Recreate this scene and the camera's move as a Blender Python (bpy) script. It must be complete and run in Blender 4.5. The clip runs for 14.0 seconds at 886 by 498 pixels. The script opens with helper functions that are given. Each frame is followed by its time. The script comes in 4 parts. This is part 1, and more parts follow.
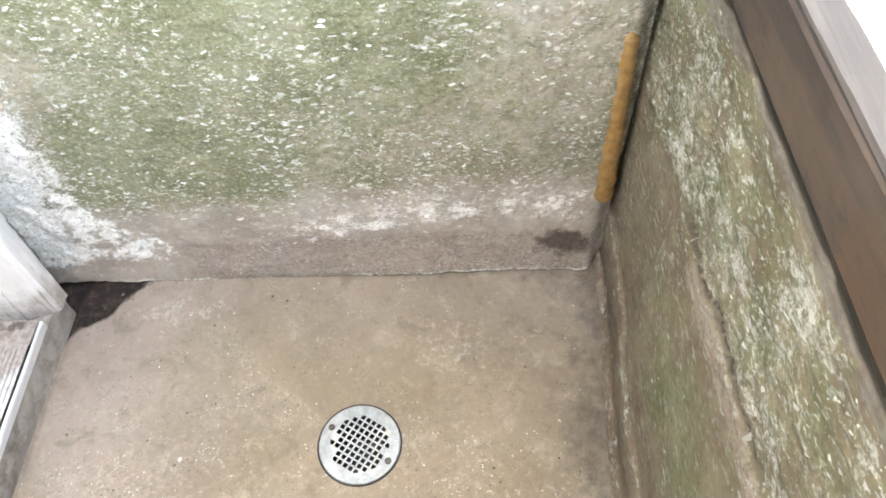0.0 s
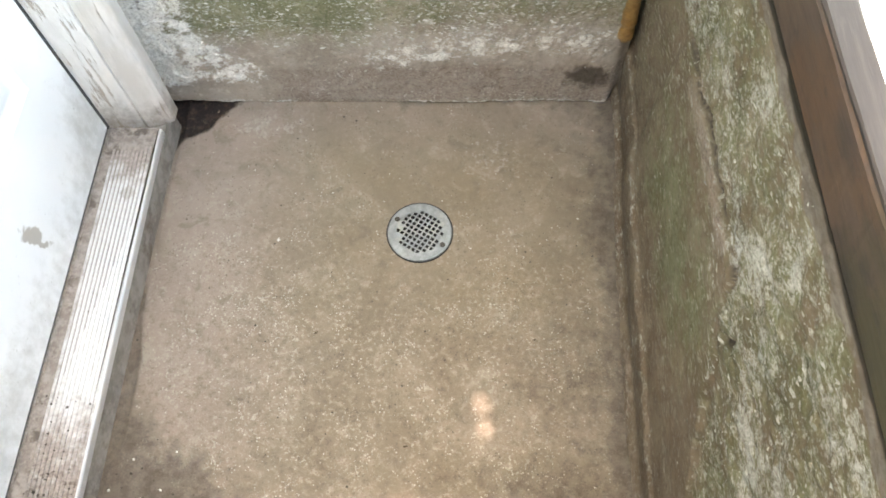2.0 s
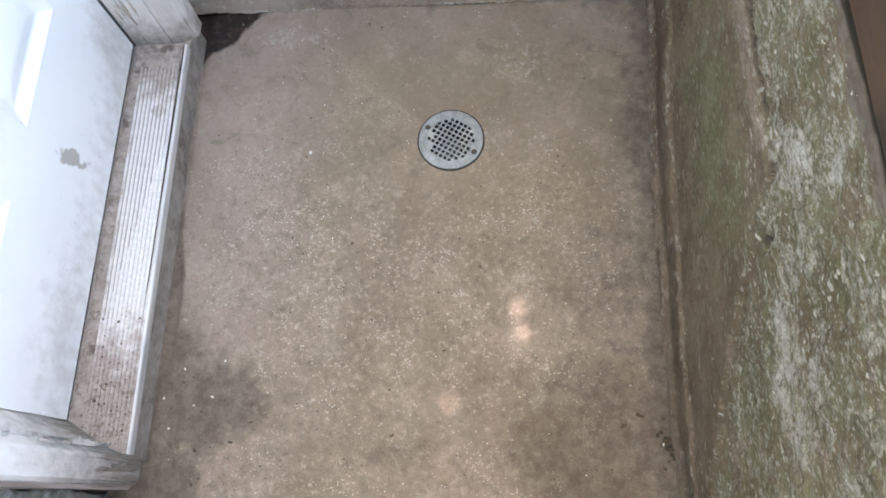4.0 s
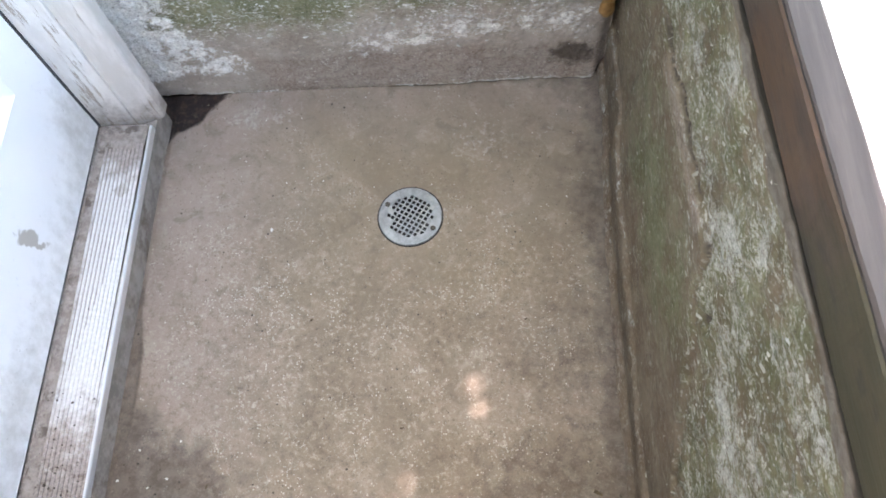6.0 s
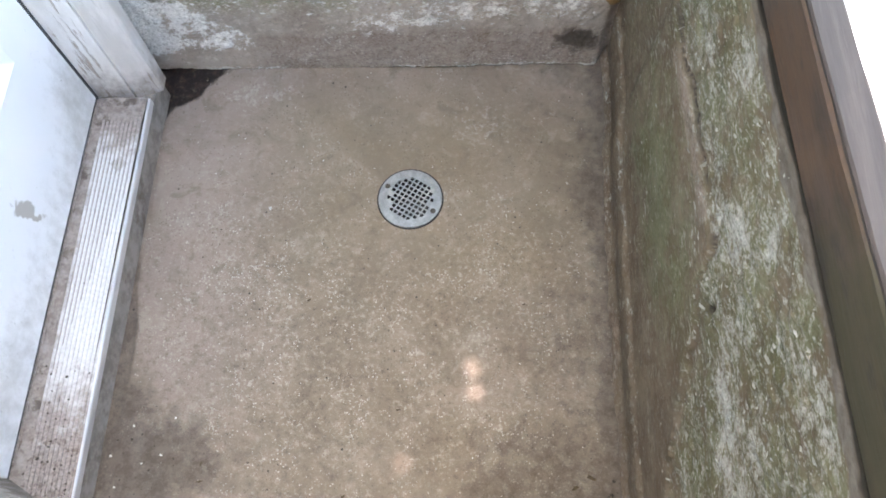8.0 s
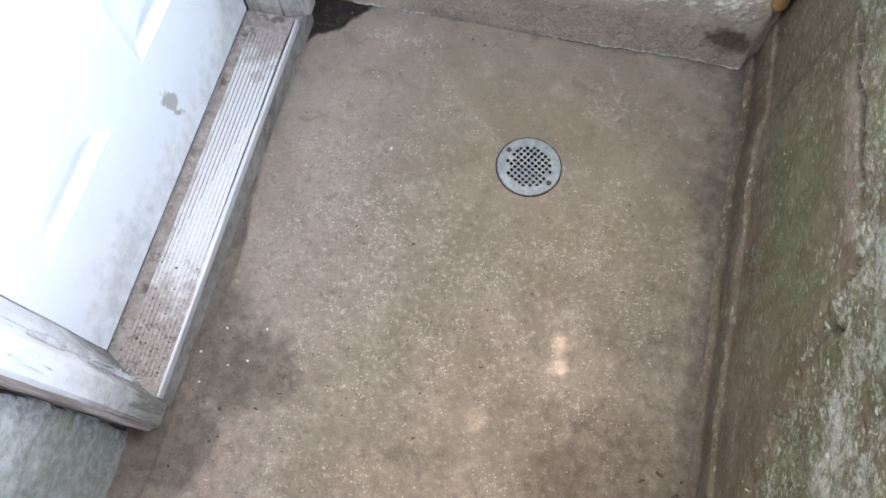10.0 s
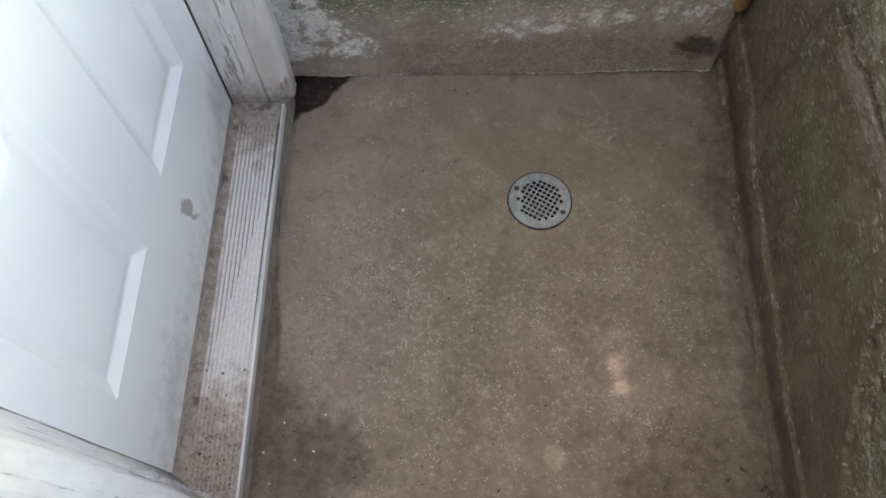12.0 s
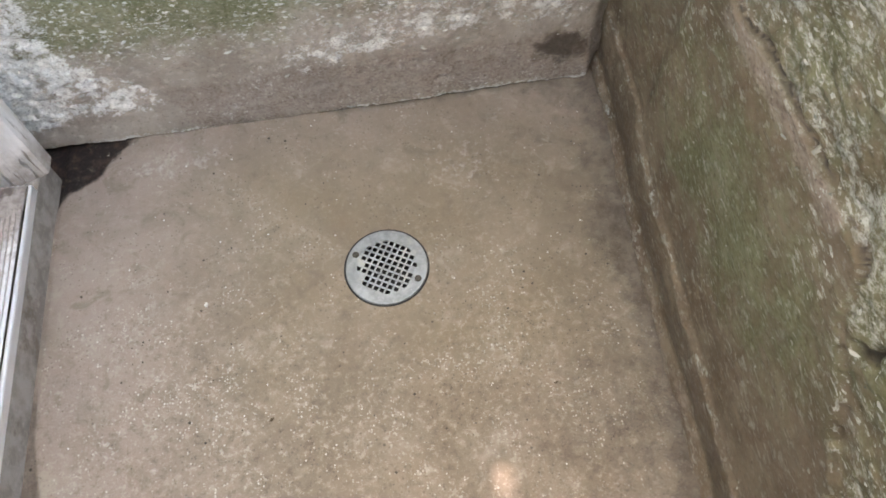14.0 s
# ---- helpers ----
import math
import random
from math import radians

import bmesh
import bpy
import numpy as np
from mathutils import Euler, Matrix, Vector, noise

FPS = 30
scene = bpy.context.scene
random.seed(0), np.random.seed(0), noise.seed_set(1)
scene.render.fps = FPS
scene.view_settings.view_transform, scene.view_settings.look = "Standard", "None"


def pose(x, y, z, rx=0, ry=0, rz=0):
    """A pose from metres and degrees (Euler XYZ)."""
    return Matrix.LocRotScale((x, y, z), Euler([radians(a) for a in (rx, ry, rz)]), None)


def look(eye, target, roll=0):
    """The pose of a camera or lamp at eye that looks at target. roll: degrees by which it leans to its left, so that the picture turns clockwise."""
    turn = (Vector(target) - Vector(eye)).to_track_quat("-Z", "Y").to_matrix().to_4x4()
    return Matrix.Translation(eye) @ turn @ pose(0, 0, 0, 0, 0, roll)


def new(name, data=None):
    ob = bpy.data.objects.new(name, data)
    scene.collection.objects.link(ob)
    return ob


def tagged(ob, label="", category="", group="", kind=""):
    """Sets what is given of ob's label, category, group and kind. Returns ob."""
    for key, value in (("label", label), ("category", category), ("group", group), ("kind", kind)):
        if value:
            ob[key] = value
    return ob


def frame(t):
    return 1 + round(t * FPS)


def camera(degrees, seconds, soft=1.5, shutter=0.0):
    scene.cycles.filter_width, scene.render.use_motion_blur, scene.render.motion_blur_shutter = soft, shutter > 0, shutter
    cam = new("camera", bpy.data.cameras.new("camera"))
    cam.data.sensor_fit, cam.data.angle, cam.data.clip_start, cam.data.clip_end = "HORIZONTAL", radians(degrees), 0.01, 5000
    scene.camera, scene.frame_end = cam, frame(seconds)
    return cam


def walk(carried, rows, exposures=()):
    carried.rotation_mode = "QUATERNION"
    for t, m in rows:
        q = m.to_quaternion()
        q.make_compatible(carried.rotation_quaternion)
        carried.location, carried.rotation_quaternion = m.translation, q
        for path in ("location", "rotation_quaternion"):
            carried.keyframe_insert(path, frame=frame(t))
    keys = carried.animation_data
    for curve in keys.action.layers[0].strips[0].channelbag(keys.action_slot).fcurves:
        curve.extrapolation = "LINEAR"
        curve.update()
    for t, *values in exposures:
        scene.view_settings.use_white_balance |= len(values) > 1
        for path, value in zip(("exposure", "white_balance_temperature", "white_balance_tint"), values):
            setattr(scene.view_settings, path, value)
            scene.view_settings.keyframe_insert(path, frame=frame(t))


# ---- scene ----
cam = camera(61.0, 14.0, 1.7)
SKY_STRENGTH = 0.15
EXPOSURES = [(0.0, 4.82, 9630, 9), (0.5, 4.57, 10050, 9), (1.0, 4.37, 10250, 8), (1.5, 4.43, 9900, 7), (2.0, 4.23, 10272, 7), (2.5, 4.03, 10364, 8),
             (3.0, 3.93, 8988, 10), (5.5, 3.98, 8254, 10), (6.5, 4.08, 8254, 10), (9.5, 4.0, 8186, 9), (10.5, 3.85, 8280, 9), (11.0, 3.4, 8656, 10),
             (12.0, 2.95, 9126, 11), (12.5, 3.25, 9260, 10), (13.0, 3.68, 9450, 10), (13.5, 3.93, 9355, 10), (14.0, 4.08, 9539, 11)]
PATH = [
    (0, (0.272, -0.551, 1.399), (0.222, 0.193, 0.334), -3.43),
    (0.5, (0.288, -0.621, 1.387), (0.134, 0.064, 0.293), -13.13),
    (1, (0.163, -0.695, 1.402), (0.083, -0.092, 0.253), -13.47),
    (1.5, (0.172, -0.746, 1.486), (0.171, -0.173, 0.319), -2.32),
    (2, (0.170, -0.848, 1.650), (0.129, -0.297, 0.473), -2.12),
    (2.5, (0.162, -0.873, 1.678), (0.096, -0.371, 0.480), -5.43),
    (3, (0.168, -0.867, 1.651), (0.096, -0.418, 0.433), -7.33),
    (3.2, (0.172, -0.860, 1.644), (0.092, -0.433, 0.418), -9.68),
    (5.3, (0.161, -0.851, 1.669), (0.062, -0.452, 0.436), -13.13),
    (5.5, (0.190, -0.840, 1.670), (0.089, -0.371, 0.462), -10.81),
    (6, (0.234, -0.831, 1.676), (0.164, -0.324, 0.480), -7.85),
    (6.5, (0.214, -0.835, 1.681), (0.175, -0.321, 0.487), -4.01),
    (7, (0.212, -0.832, 1.675), (0.182, -0.323, 0.479), -2.23),
    (7.2, (0.209, -0.829, 1.677), (0.183, -0.324, 0.479), -1.82),
    (9.3, (0.145, -0.861, 1.667), (0.058, -0.413, 0.449), -4.98),
    (9.5, (0.131, -0.874, 1.664), (0.036, -0.427, 0.447), -3.41),
    (10, (0.065, -0.899, 1.671), (-0.055, -0.458, 0.454), -1.41),
    (10.5, (-0.080, -0.927, 1.687), (-0.229, -0.470, 0.479), -4.49),
    (11, (-0.208, -0.945, 1.685), (-0.371, -0.475, 0.484), -4.68),
    (11.5, (-0.231, -0.932, 1.686), (-0.382, -0.463, 0.483), -5.63),
    (12, (-0.150, -0.917, 1.686), (-0.176, -0.390, 0.498), -1.85),
    (12.5, (-0.112, -0.895, 1.691), (-0.041, -0.326, 0.524), 0.33),
    (13, (-0.126, -0.873, 1.689), (0.017, -0.296, 0.533), 5.07),
    (13.5, (-0.080, -0.826, 1.611), (0.078, -0.238, 0.462), 6.42),
    (14, (0.113, -0.671, 1.295), (0.160, -0.079, 0.138), -3.02),
]
walk(cam, [(t, look(eye, target, roll)) for t, eye, target, roll in PATH], EXPOSURES)

# ---- world, sun and sky ----
SUN = Vector((0.020, 0.500, 0.866)).normalized()
world = bpy.data.worlds.new("world")
scene.world = world
world.use_nodes = True
wn = world.node_tree
sky = wn.nodes.new("ShaderNodeTexSky")
sky.sky_type = "NISHITA"
sky.sun_disc = False
sky.sun_elevation = math.asin(SUN.z)
sky.sun_rotation = math.atan2(SUN.x, SUN.y)
wn.links.new(sky.outputs[0], wn.nodes["Background"].inputs[0])
wn.nodes["Background"].inputs[1].default_value = SKY_STRENGTH
sun = new("sun", bpy.data.lights.new("sun", "SUN"))
sun.data.energy, sun.data.angle, sun.data.color = 2.0, radians(0.95), (0.86, 0.78, 1.0)
sun.matrix_world = look(SUN * 20, (0, 0, 0))


# ---- helpers of this scene ----
def lattice(ix, iy, seed):
    h = (ix.astype(np.int64) * 374761393 + iy.astype(np.int64) * 668265263 + seed * 974634777) & 0xFFFFFFFF
    h = ((h ^ (h >> 13)) * 1274126177) & 0xFFFFFFFF
    return ((h ^ (h >> 16)) & 0xFFFF) / 65535.0


def vnoise(x, y, seed=0):
    ix, iy = np.floor(x), np.floor(y)
    fx, fy = x - ix, y - iy
    fx, fy = fx * fx * (3 - 2 * fx), fy * fy * (3 - 2 * fy)
    a, b = lattice(ix, iy, seed), lattice(ix + 1, iy, seed)
    c, d = lattice(ix, iy + 1, seed), lattice(ix + 1, iy + 1, seed)
    return (a + (b - a) * fx) * (1 - fy) + (c + (d - c) * fx) * fy


def fbm(x, y, freq, octaves=4, seed=0, gain=0.5):
    """Layered noise about 0.5, from 0 to 1."""
    total, amp, norm = 0.0, 1.0, 0.0
    for k in range(octaves):
        total = total + amp * vnoise(x * freq + 17.3 * k, y * freq - 9.1 * k, seed + 31 * k)
        norm, amp, freq = norm + amp, amp * gain, freq * 2.03
    return total / norm


def ease(a, b, x):
    """0 below a, 1 above b (or the other way round)."""
    t = np.clip((x - a) / (b - a), 0, 1)
    return t * t * (3 - 2 * t)


def blob(x, y, cx, cy, rx, ry, soft=0.5):
    """1 inside an ellipse, fading to 0."""
    d = np.sqrt(((x - cx) / rx) ** 2 + ((y - cy) / ry) ** 2)
    return ease(1 + soft, 1 - soft, d)


def steps(*stops):
    """Coordinates from (start, end, step) stretches."""
    rows = [np.arange(a, b - s * 0.01, s) for a, b, s in stops]
    return np.concatenate(rows + [np.array([stops[-1][1]])])


def sheet(name, u, v, place, back, material, flip=False, keep=None):
    """A slab whose front is a fine grid: place(U, V) gives x, y, z and named wear and shade masks; back is its
    thickness as a vector.
    """
    U, V = np.meshgrid(u, v, indexing="ij")
    x, y, z, masks = place(U, V)
    nu, nv = U.shape
    front = np.stack([x, y, z], -1).reshape(-1, 3)
    idx = np.arange(nu * nv).reshape(nu, nv)
    quads = np.stack([idx[:-1, :-1], idx[1:, :-1], idx[1:, 1:], idx[:-1, 1:]], -1).reshape(-1, 4)
    if keep is not None:
        cu, cv = (U[:-1, :-1] + U[1:, 1:]) / 2, (V[:-1, :-1] + V[1:, 1:]) / 2
        quads = quads[keep(cu, cv).reshape(-1)]
    if flip:
        quads = quads[:, ::-1]
    faces = quads.tolist()
    n = len(front)
    corner = [idx[0, 0], idx[-1, 0], idx[-1, -1], idx[0, -1]]
    behind = front[corner] + np.array(back)
    sides = [list(idx[:, 0]) + [n + 1, n], list(idx[-1, :]) + [n + 2, n + 1], list(idx[::-1, -1]) + [n + 3, n + 2], list(idx[0, ::-1]) + [n, n + 3]]
    faces += [[int(i) for i in s] for s in sides] + [[n, n + 1, n + 2, n + 3]]
    mesh = bpy.data.meshes.new(name)
    mesh.from_pydata(np.concatenate([front, behind]).tolist(), [], faces)
    smooth = np.zeros(len(mesh.polygons), dtype=bool)
    smooth[: len(quads)] = True
    mesh.polygons.foreach_set("use_smooth", smooth)
    for key, val in masks.items():
        layer = mesh.attributes.new(key, "FLOAT", "POINT")
        layer.data.foreach_set("value", np.concatenate([np.broadcast_to(val, U.shape).reshape(-1), np.zeros(4)]).astype(np.float32))
    mesh.materials.append(material)
    mesh.update()
    return new(name, mesh)


def part(name, bm, material, parent=None, label="", smooth=False):
    """Links a bmesh as one mesh object, under a thing or a part where one is given."""
    mesh = bpy.data.meshes.new(name)
    bmesh.ops.recalc_face_normals(bm, faces=bm.faces[:])
    bm.to_mesh(mesh)
    bm.free()
    mesh.materials.append(material)
    if smooth:
        mesh.polygons.foreach_set("use_smooth", np.ones(len(mesh.polygons), dtype=bool))
    ob = new(name, mesh)
    if parent is not None:
        ob.parent = parent
        ob.matrix_parent_inverse = parent.matrix_world.inverted()
    if label:
        ob["label"] = label
    return ob


def box(bm, x0, x1, y0, y1, z0, z1, bevel=0.0):
    made = bmesh.ops.create_cube(bm, size=1)["verts"]
    bmesh.ops.scale(bm, vec=(x1 - x0, y1 - y0, z1 - z0), verts=made)
    bmesh.ops.translate(bm, vec=((x0 + x1) / 2, (y0 + y1) / 2, (z0 + z1) / 2), verts=made)
    if bevel:
        edges = {e for v in made for e in v.link_edges}
        bmesh.ops.bevel(bm, geom=list(edges), offset=bevel, segments=2, affect="EDGES", profile=0.5)
    return bm


def boxed(x0, x1, y0, y1, z0, z1, bevel=0.0):
    return box(bmesh.new(), x0, x1, y0, y1, z0, z1, bevel)


def prism(outline, z0, z1, cuts=1, wobble=0.0, seed=0):
    """An upright post from its plan outline, cut into lengths, with slightly uneven faces."""
    bm = bmesh.new()
    rings = []
    for k in range(cuts + 1):
        z = z0 + (z1 - z0) * k / cuts
        ring = []
        for i, (x, y) in enumerate(outline):
            d = wobble * (noise.noise(Vector((i * 3.1 + seed, z * 9, 0.3))) + 0.6 * noise.noise(Vector((i * 5.7, z * 31, seed + 0.3))))
            ring.append(bm.verts.new((x + d, y + d * 0.6, z)))
        rings.append(ring)
    n = len(outline)
    for a, b in zip(rings, rings[1:]):
        for i in range(n):
            bm.faces.new((a[i], a[(i + 1) % n], b[(i + 1) % n], b[i]))
    bm.faces.new(rings[0][::-1])
    bm.faces.new(rings[-1])
    return bm


def thing(name, at, label, category, kind="", group=""):
    ob = new(name)
    ob.matrix_world = Matrix.Translation(at)
    bpy.context.view_layer.update()
    return tagged(ob, label, category, group, kind)


# ---- materials ----
class Shade:
    """A small wrapper to write node materials in few lines."""

    def __init__(self, name):
        self.mat = bpy.data.materials.new(name)
        self.mat.use_nodes = True
        self.t = self.mat.node_tree
        self.bsdf = self.t.nodes["Principled BSDF"]
        self.pos = self.t.nodes.new("ShaderNodeTexCoord").outputs["Object"]

    def put(self, socket, value):
        if isinstance(value, bpy.types.NodeSocket):
            self.t.links.new(value, socket)
        elif isinstance(value, (tuple, list)):
            socket.default_value = (*value, 1.0) if len(value) == 3 and socket.type == "RGBA" else tuple(value)
        else:
            socket.default_value = value

    def stretch(self, s):
        m = self.t.nodes.new("ShaderNodeMapping")
        self.put(m.inputs["Vector"], self.pos)
        m.inputs["Scale"].default_value = s
        return m.outputs[0]

    def noise(self, scale, detail=4.0, rough=0.55, vec=None, twist=0.0):
        n = self.t.nodes.new("ShaderNodeTexNoise")
        self.put(n.inputs["Vector"], vec or self.pos)
        n.inputs["Scale"].default_value, n.inputs["Detail"].default_value = scale, detail
        n.inputs["Roughness"].default_value, n.inputs["Distortion"].default_value = rough, twist
        return n.outputs["Fac"]

    def cells(self, scale, vec=None, out="Distance"):
        n = self.t.nodes.new("ShaderNodeTexVoronoi")
        self.put(n.inputs["Vector"], vec or self.pos)
        n.inputs["Scale"].default_value = scale
        return n.outputs[out]

    def attr(self, name):
        n = self.t.nodes.new("ShaderNodeAttribute")
        n.attribute_name = name
        return n.outputs["Fac"]

    def calc(self, op, a, b=0.0, c=0.0):
        n = self.t.nodes.new("ShaderNodeMath")
        n.operation = op
        for s, v in zip(n.inputs, (a, b, c)):
            self.put(s, v)
        return n.outputs[0]

    def span(self, x, a, b, lo=0.0, hi=1.0):
        n = self.t.nodes.new("ShaderNodeMapRange")
        n.interpolation_type = "SMOOTHSTEP"
        for key, v in (("Value", x), ("From Min", a), ("From Max", b), ("To Min", lo), ("To Max", hi)):
            self.put(n.inputs[key], v)
        return n.outputs[0]

    def mix(self, fac, a, b, how="MIX"):
        n = self.t.nodes.new("ShaderNodeMix")
        n.data_type, n.blend_type = "RGBA", how
        for s, v in zip((n.inputs[0], n.inputs[6], n.inputs[7]), (fac, a, b)):
            self.put(s, v)
        return n.outputs[2]

    def ragged(self, mask, grain, k, a=0.42, b=0.58):
        """A mask with an edge broken up by grain."""
        return self.span(self.calc("MULTIPLY_ADD", self.calc("SUBTRACT", grain, 0.5), k, mask), a, b)

    def bump(self, height, strength, distance, under=None):
        n = self.t.nodes.new("ShaderNodeBump")
        n.inputs["Strength"].default_value, n.inputs["Distance"].default_value = strength, distance
        self.put(n.inputs["Height"], height)
        if under is not None:
            self.put(n.inputs["Normal"], under)
        return n.outputs[0]

    def done(self, color, rough, normal=None, metal=0.0, spec=0.5):
        self.put(self.bsdf.inputs["Base Color"], color)
        self.put(self.bsdf.inputs["Roughness"], rough)
        self.put(self.bsdf.inputs["Metallic"], metal)
        self.put(self.bsdf.inputs["Specular IOR Level"], spec)
        if normal is not None:
            self.put(self.bsdf.inputs["Normal"], normal)
        return self.mat


def floor_material():
    s = Shade("worn_concrete")
    fine, mid, big = s.noise(260, 3, 0.6), s.noise(70, 5, 0.65), s.noise(5, 6, 0.6)
    blot = s.noise(16, 6, 0.65, twist=0.6)
    col = s.mix(s.span(big, 0.33, 0.68), (0.172, 0.135, 0.101), (0.262, 0.211, 0.164))
    col = s.mix(s.calc("MULTIPLY", s.attr("warm"), 0.7), col, (0.212, 0.162, 0.102))
    col = s.mix(s.calc("MULTIPLY", s.attr("rose"), 0.7), col, (0.285, 0.222, 0.185))
    col = s.mix(s.calc("MULTIPLY", s.span(blot, 0.54, 0.70), 0.50), col, (0.325, 0.282, 0.222))
    col = s.mix(s.calc("MULTIPLY", s.span(blot, 0.46, 0.33), 0.55), col, (0.150, 0.117, 0.082))
    grain = s.calc("MULTIPLY_ADD", s.attr("grain"), 0.85, 0.15)
    col = s.mix(s.calc("MULTIPLY", s.span(mid, 0.53, 0.68), s.calc("MULTIPLY", grain, 0.55)), col, (0.37, 0.33, 0.265))
    col = s.mix(s.calc("MULTIPLY", s.span(mid, 0.47, 0.32), s.calc("MULTIPLY", grain, 0.55)), col, (0.118, 0.092, 0.064))
    col = s.mix(s.calc("MULTIPLY", s.span(fine, 0.58, 0.70), s.calc("MULTIPLY", grain, 0.30)), col, (0.46, 0.42, 0.345))
    col = s.mix(s.calc("MULTIPLY", s.span(fine, 0.42, 0.29), s.calc("MULTIPLY", grain, 0.35)), col, (0.090, 0.072, 0.050))
    cluster = s.span(s.noise(11, 5, 0.65), 0.45, 0.62)
    flake = s.calc("MULTIPLY", s.span(s.noise(120, 3, 0.6, twist=0.4), 0.565, 0.64), s.calc("MULTIPLY", cluster, grain))
    col = s.mix(s.calc("MULTIPLY", flake, 0.6), col, (0.46, 0.43, 0.36))
    tan = s.span(s.noise(4.2, 6, 0.68, twist=1.2), 0.50, 0.66)
    col = s.mix(s.calc("MULTIPLY", tan, 0.36), col, (0.172, 0.138, 0.098))
    scum = s.calc("MULTIPLY", s.span(s.noise(23, 7, 0.75, twist=0.5), 0.55, 0.66), s.span(s.noise(6, 4, 0.6), 0.44, 0.60))
    col = s.mix(s.calc("MULTIPLY", scum, 0.40), col, (0.36, 0.32, 0.26))
    # exposed aggregate: single pale and dark grains, in loose clusters
    pick = s.t.nodes.new("ShaderNodeSeparateColor")
    s.put(pick.inputs[0], s.cells(210, s.stretch((1, 1, 0.1)), "Color"))
    body = s.span(s.calc("MULTIPLY_ADD", s.noise(420, 3, 0.6), 0.9, s.cells(210, s.stretch((1, 1, 0.1)))), 0.98, 0.62)
    crowd = s.calc("MULTIPLY", s.span(s.noise(10, 6, 0.75, twist=0.8), 0.46, 0.64), grain)
    lit = s.calc("MULTIPLY", s.calc("MULTIPLY", s.span(s.calc("MULTIPLY_ADD", crowd, 0.42, pick.outputs[0]), 0.97, 1.12), body), 0.85)
    col = s.mix(lit, col, s.mix(pick.outputs[1], (0.36, 0.325, 0.27), (0.58, 0.54, 0.47)))
    pit = s.calc("MULTIPLY", s.calc("MULTIPLY", s.span(s.calc("MULTIPLY_ADD", s.span(s.noise(9, 4, 0.7), 0.42, 0.62), 0.14, pick.outputs[2]), 0.985, 1.06), body), 0.5)
    col = s.mix(pit, col, (0.062, 0.050, 0.036))
    pale = s.ragged(s.attr("pale"), s.noise(60, 6, 0.7), 1.6, 0.45, 0.8)
    col = s.mix(s.calc("MULTIPLY", pale, 0.55), col, (0.43, 0.39, 0.34))
    # this mask holds dirt and also shade painted onto the floor
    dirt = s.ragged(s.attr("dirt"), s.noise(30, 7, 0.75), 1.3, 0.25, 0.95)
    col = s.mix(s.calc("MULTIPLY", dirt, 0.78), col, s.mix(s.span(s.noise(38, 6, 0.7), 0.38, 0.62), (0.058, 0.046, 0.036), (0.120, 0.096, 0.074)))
    damp_shade = s.ragged(s.attr("damp_shade"), s.noise(38, 7, 0.78), 1.7, 0.25, 0.95)
    col = s.mix(damp_shade, col, s.mix(s.span(s.noise(40, 5, 0.7), 0.45, 0.70), (0.018, 0.012, 0.010), (0.066, 0.038, 0.029)))
    spots = s.cells(26, s.stretch((1, 1, 0.05)))
    col = s.mix(s.calc("MULTIPLY", s.span(spots, 0.10, 0.045), s.span(s.noise(9, 2), 0.5, 0.62)), col, (0.05, 0.042, 0.03))
    n = s.bump(blot, 0.15, 0.006)
    n = s.bump(mid, 0.42, 0.004, n)
    n = s.bump(fine, 0.35, 0.0018, n)
    return s.done(col, s.calc("MULTIPLY_ADD", damp_shade, -0.3, 0.86), n, spec=0.3)


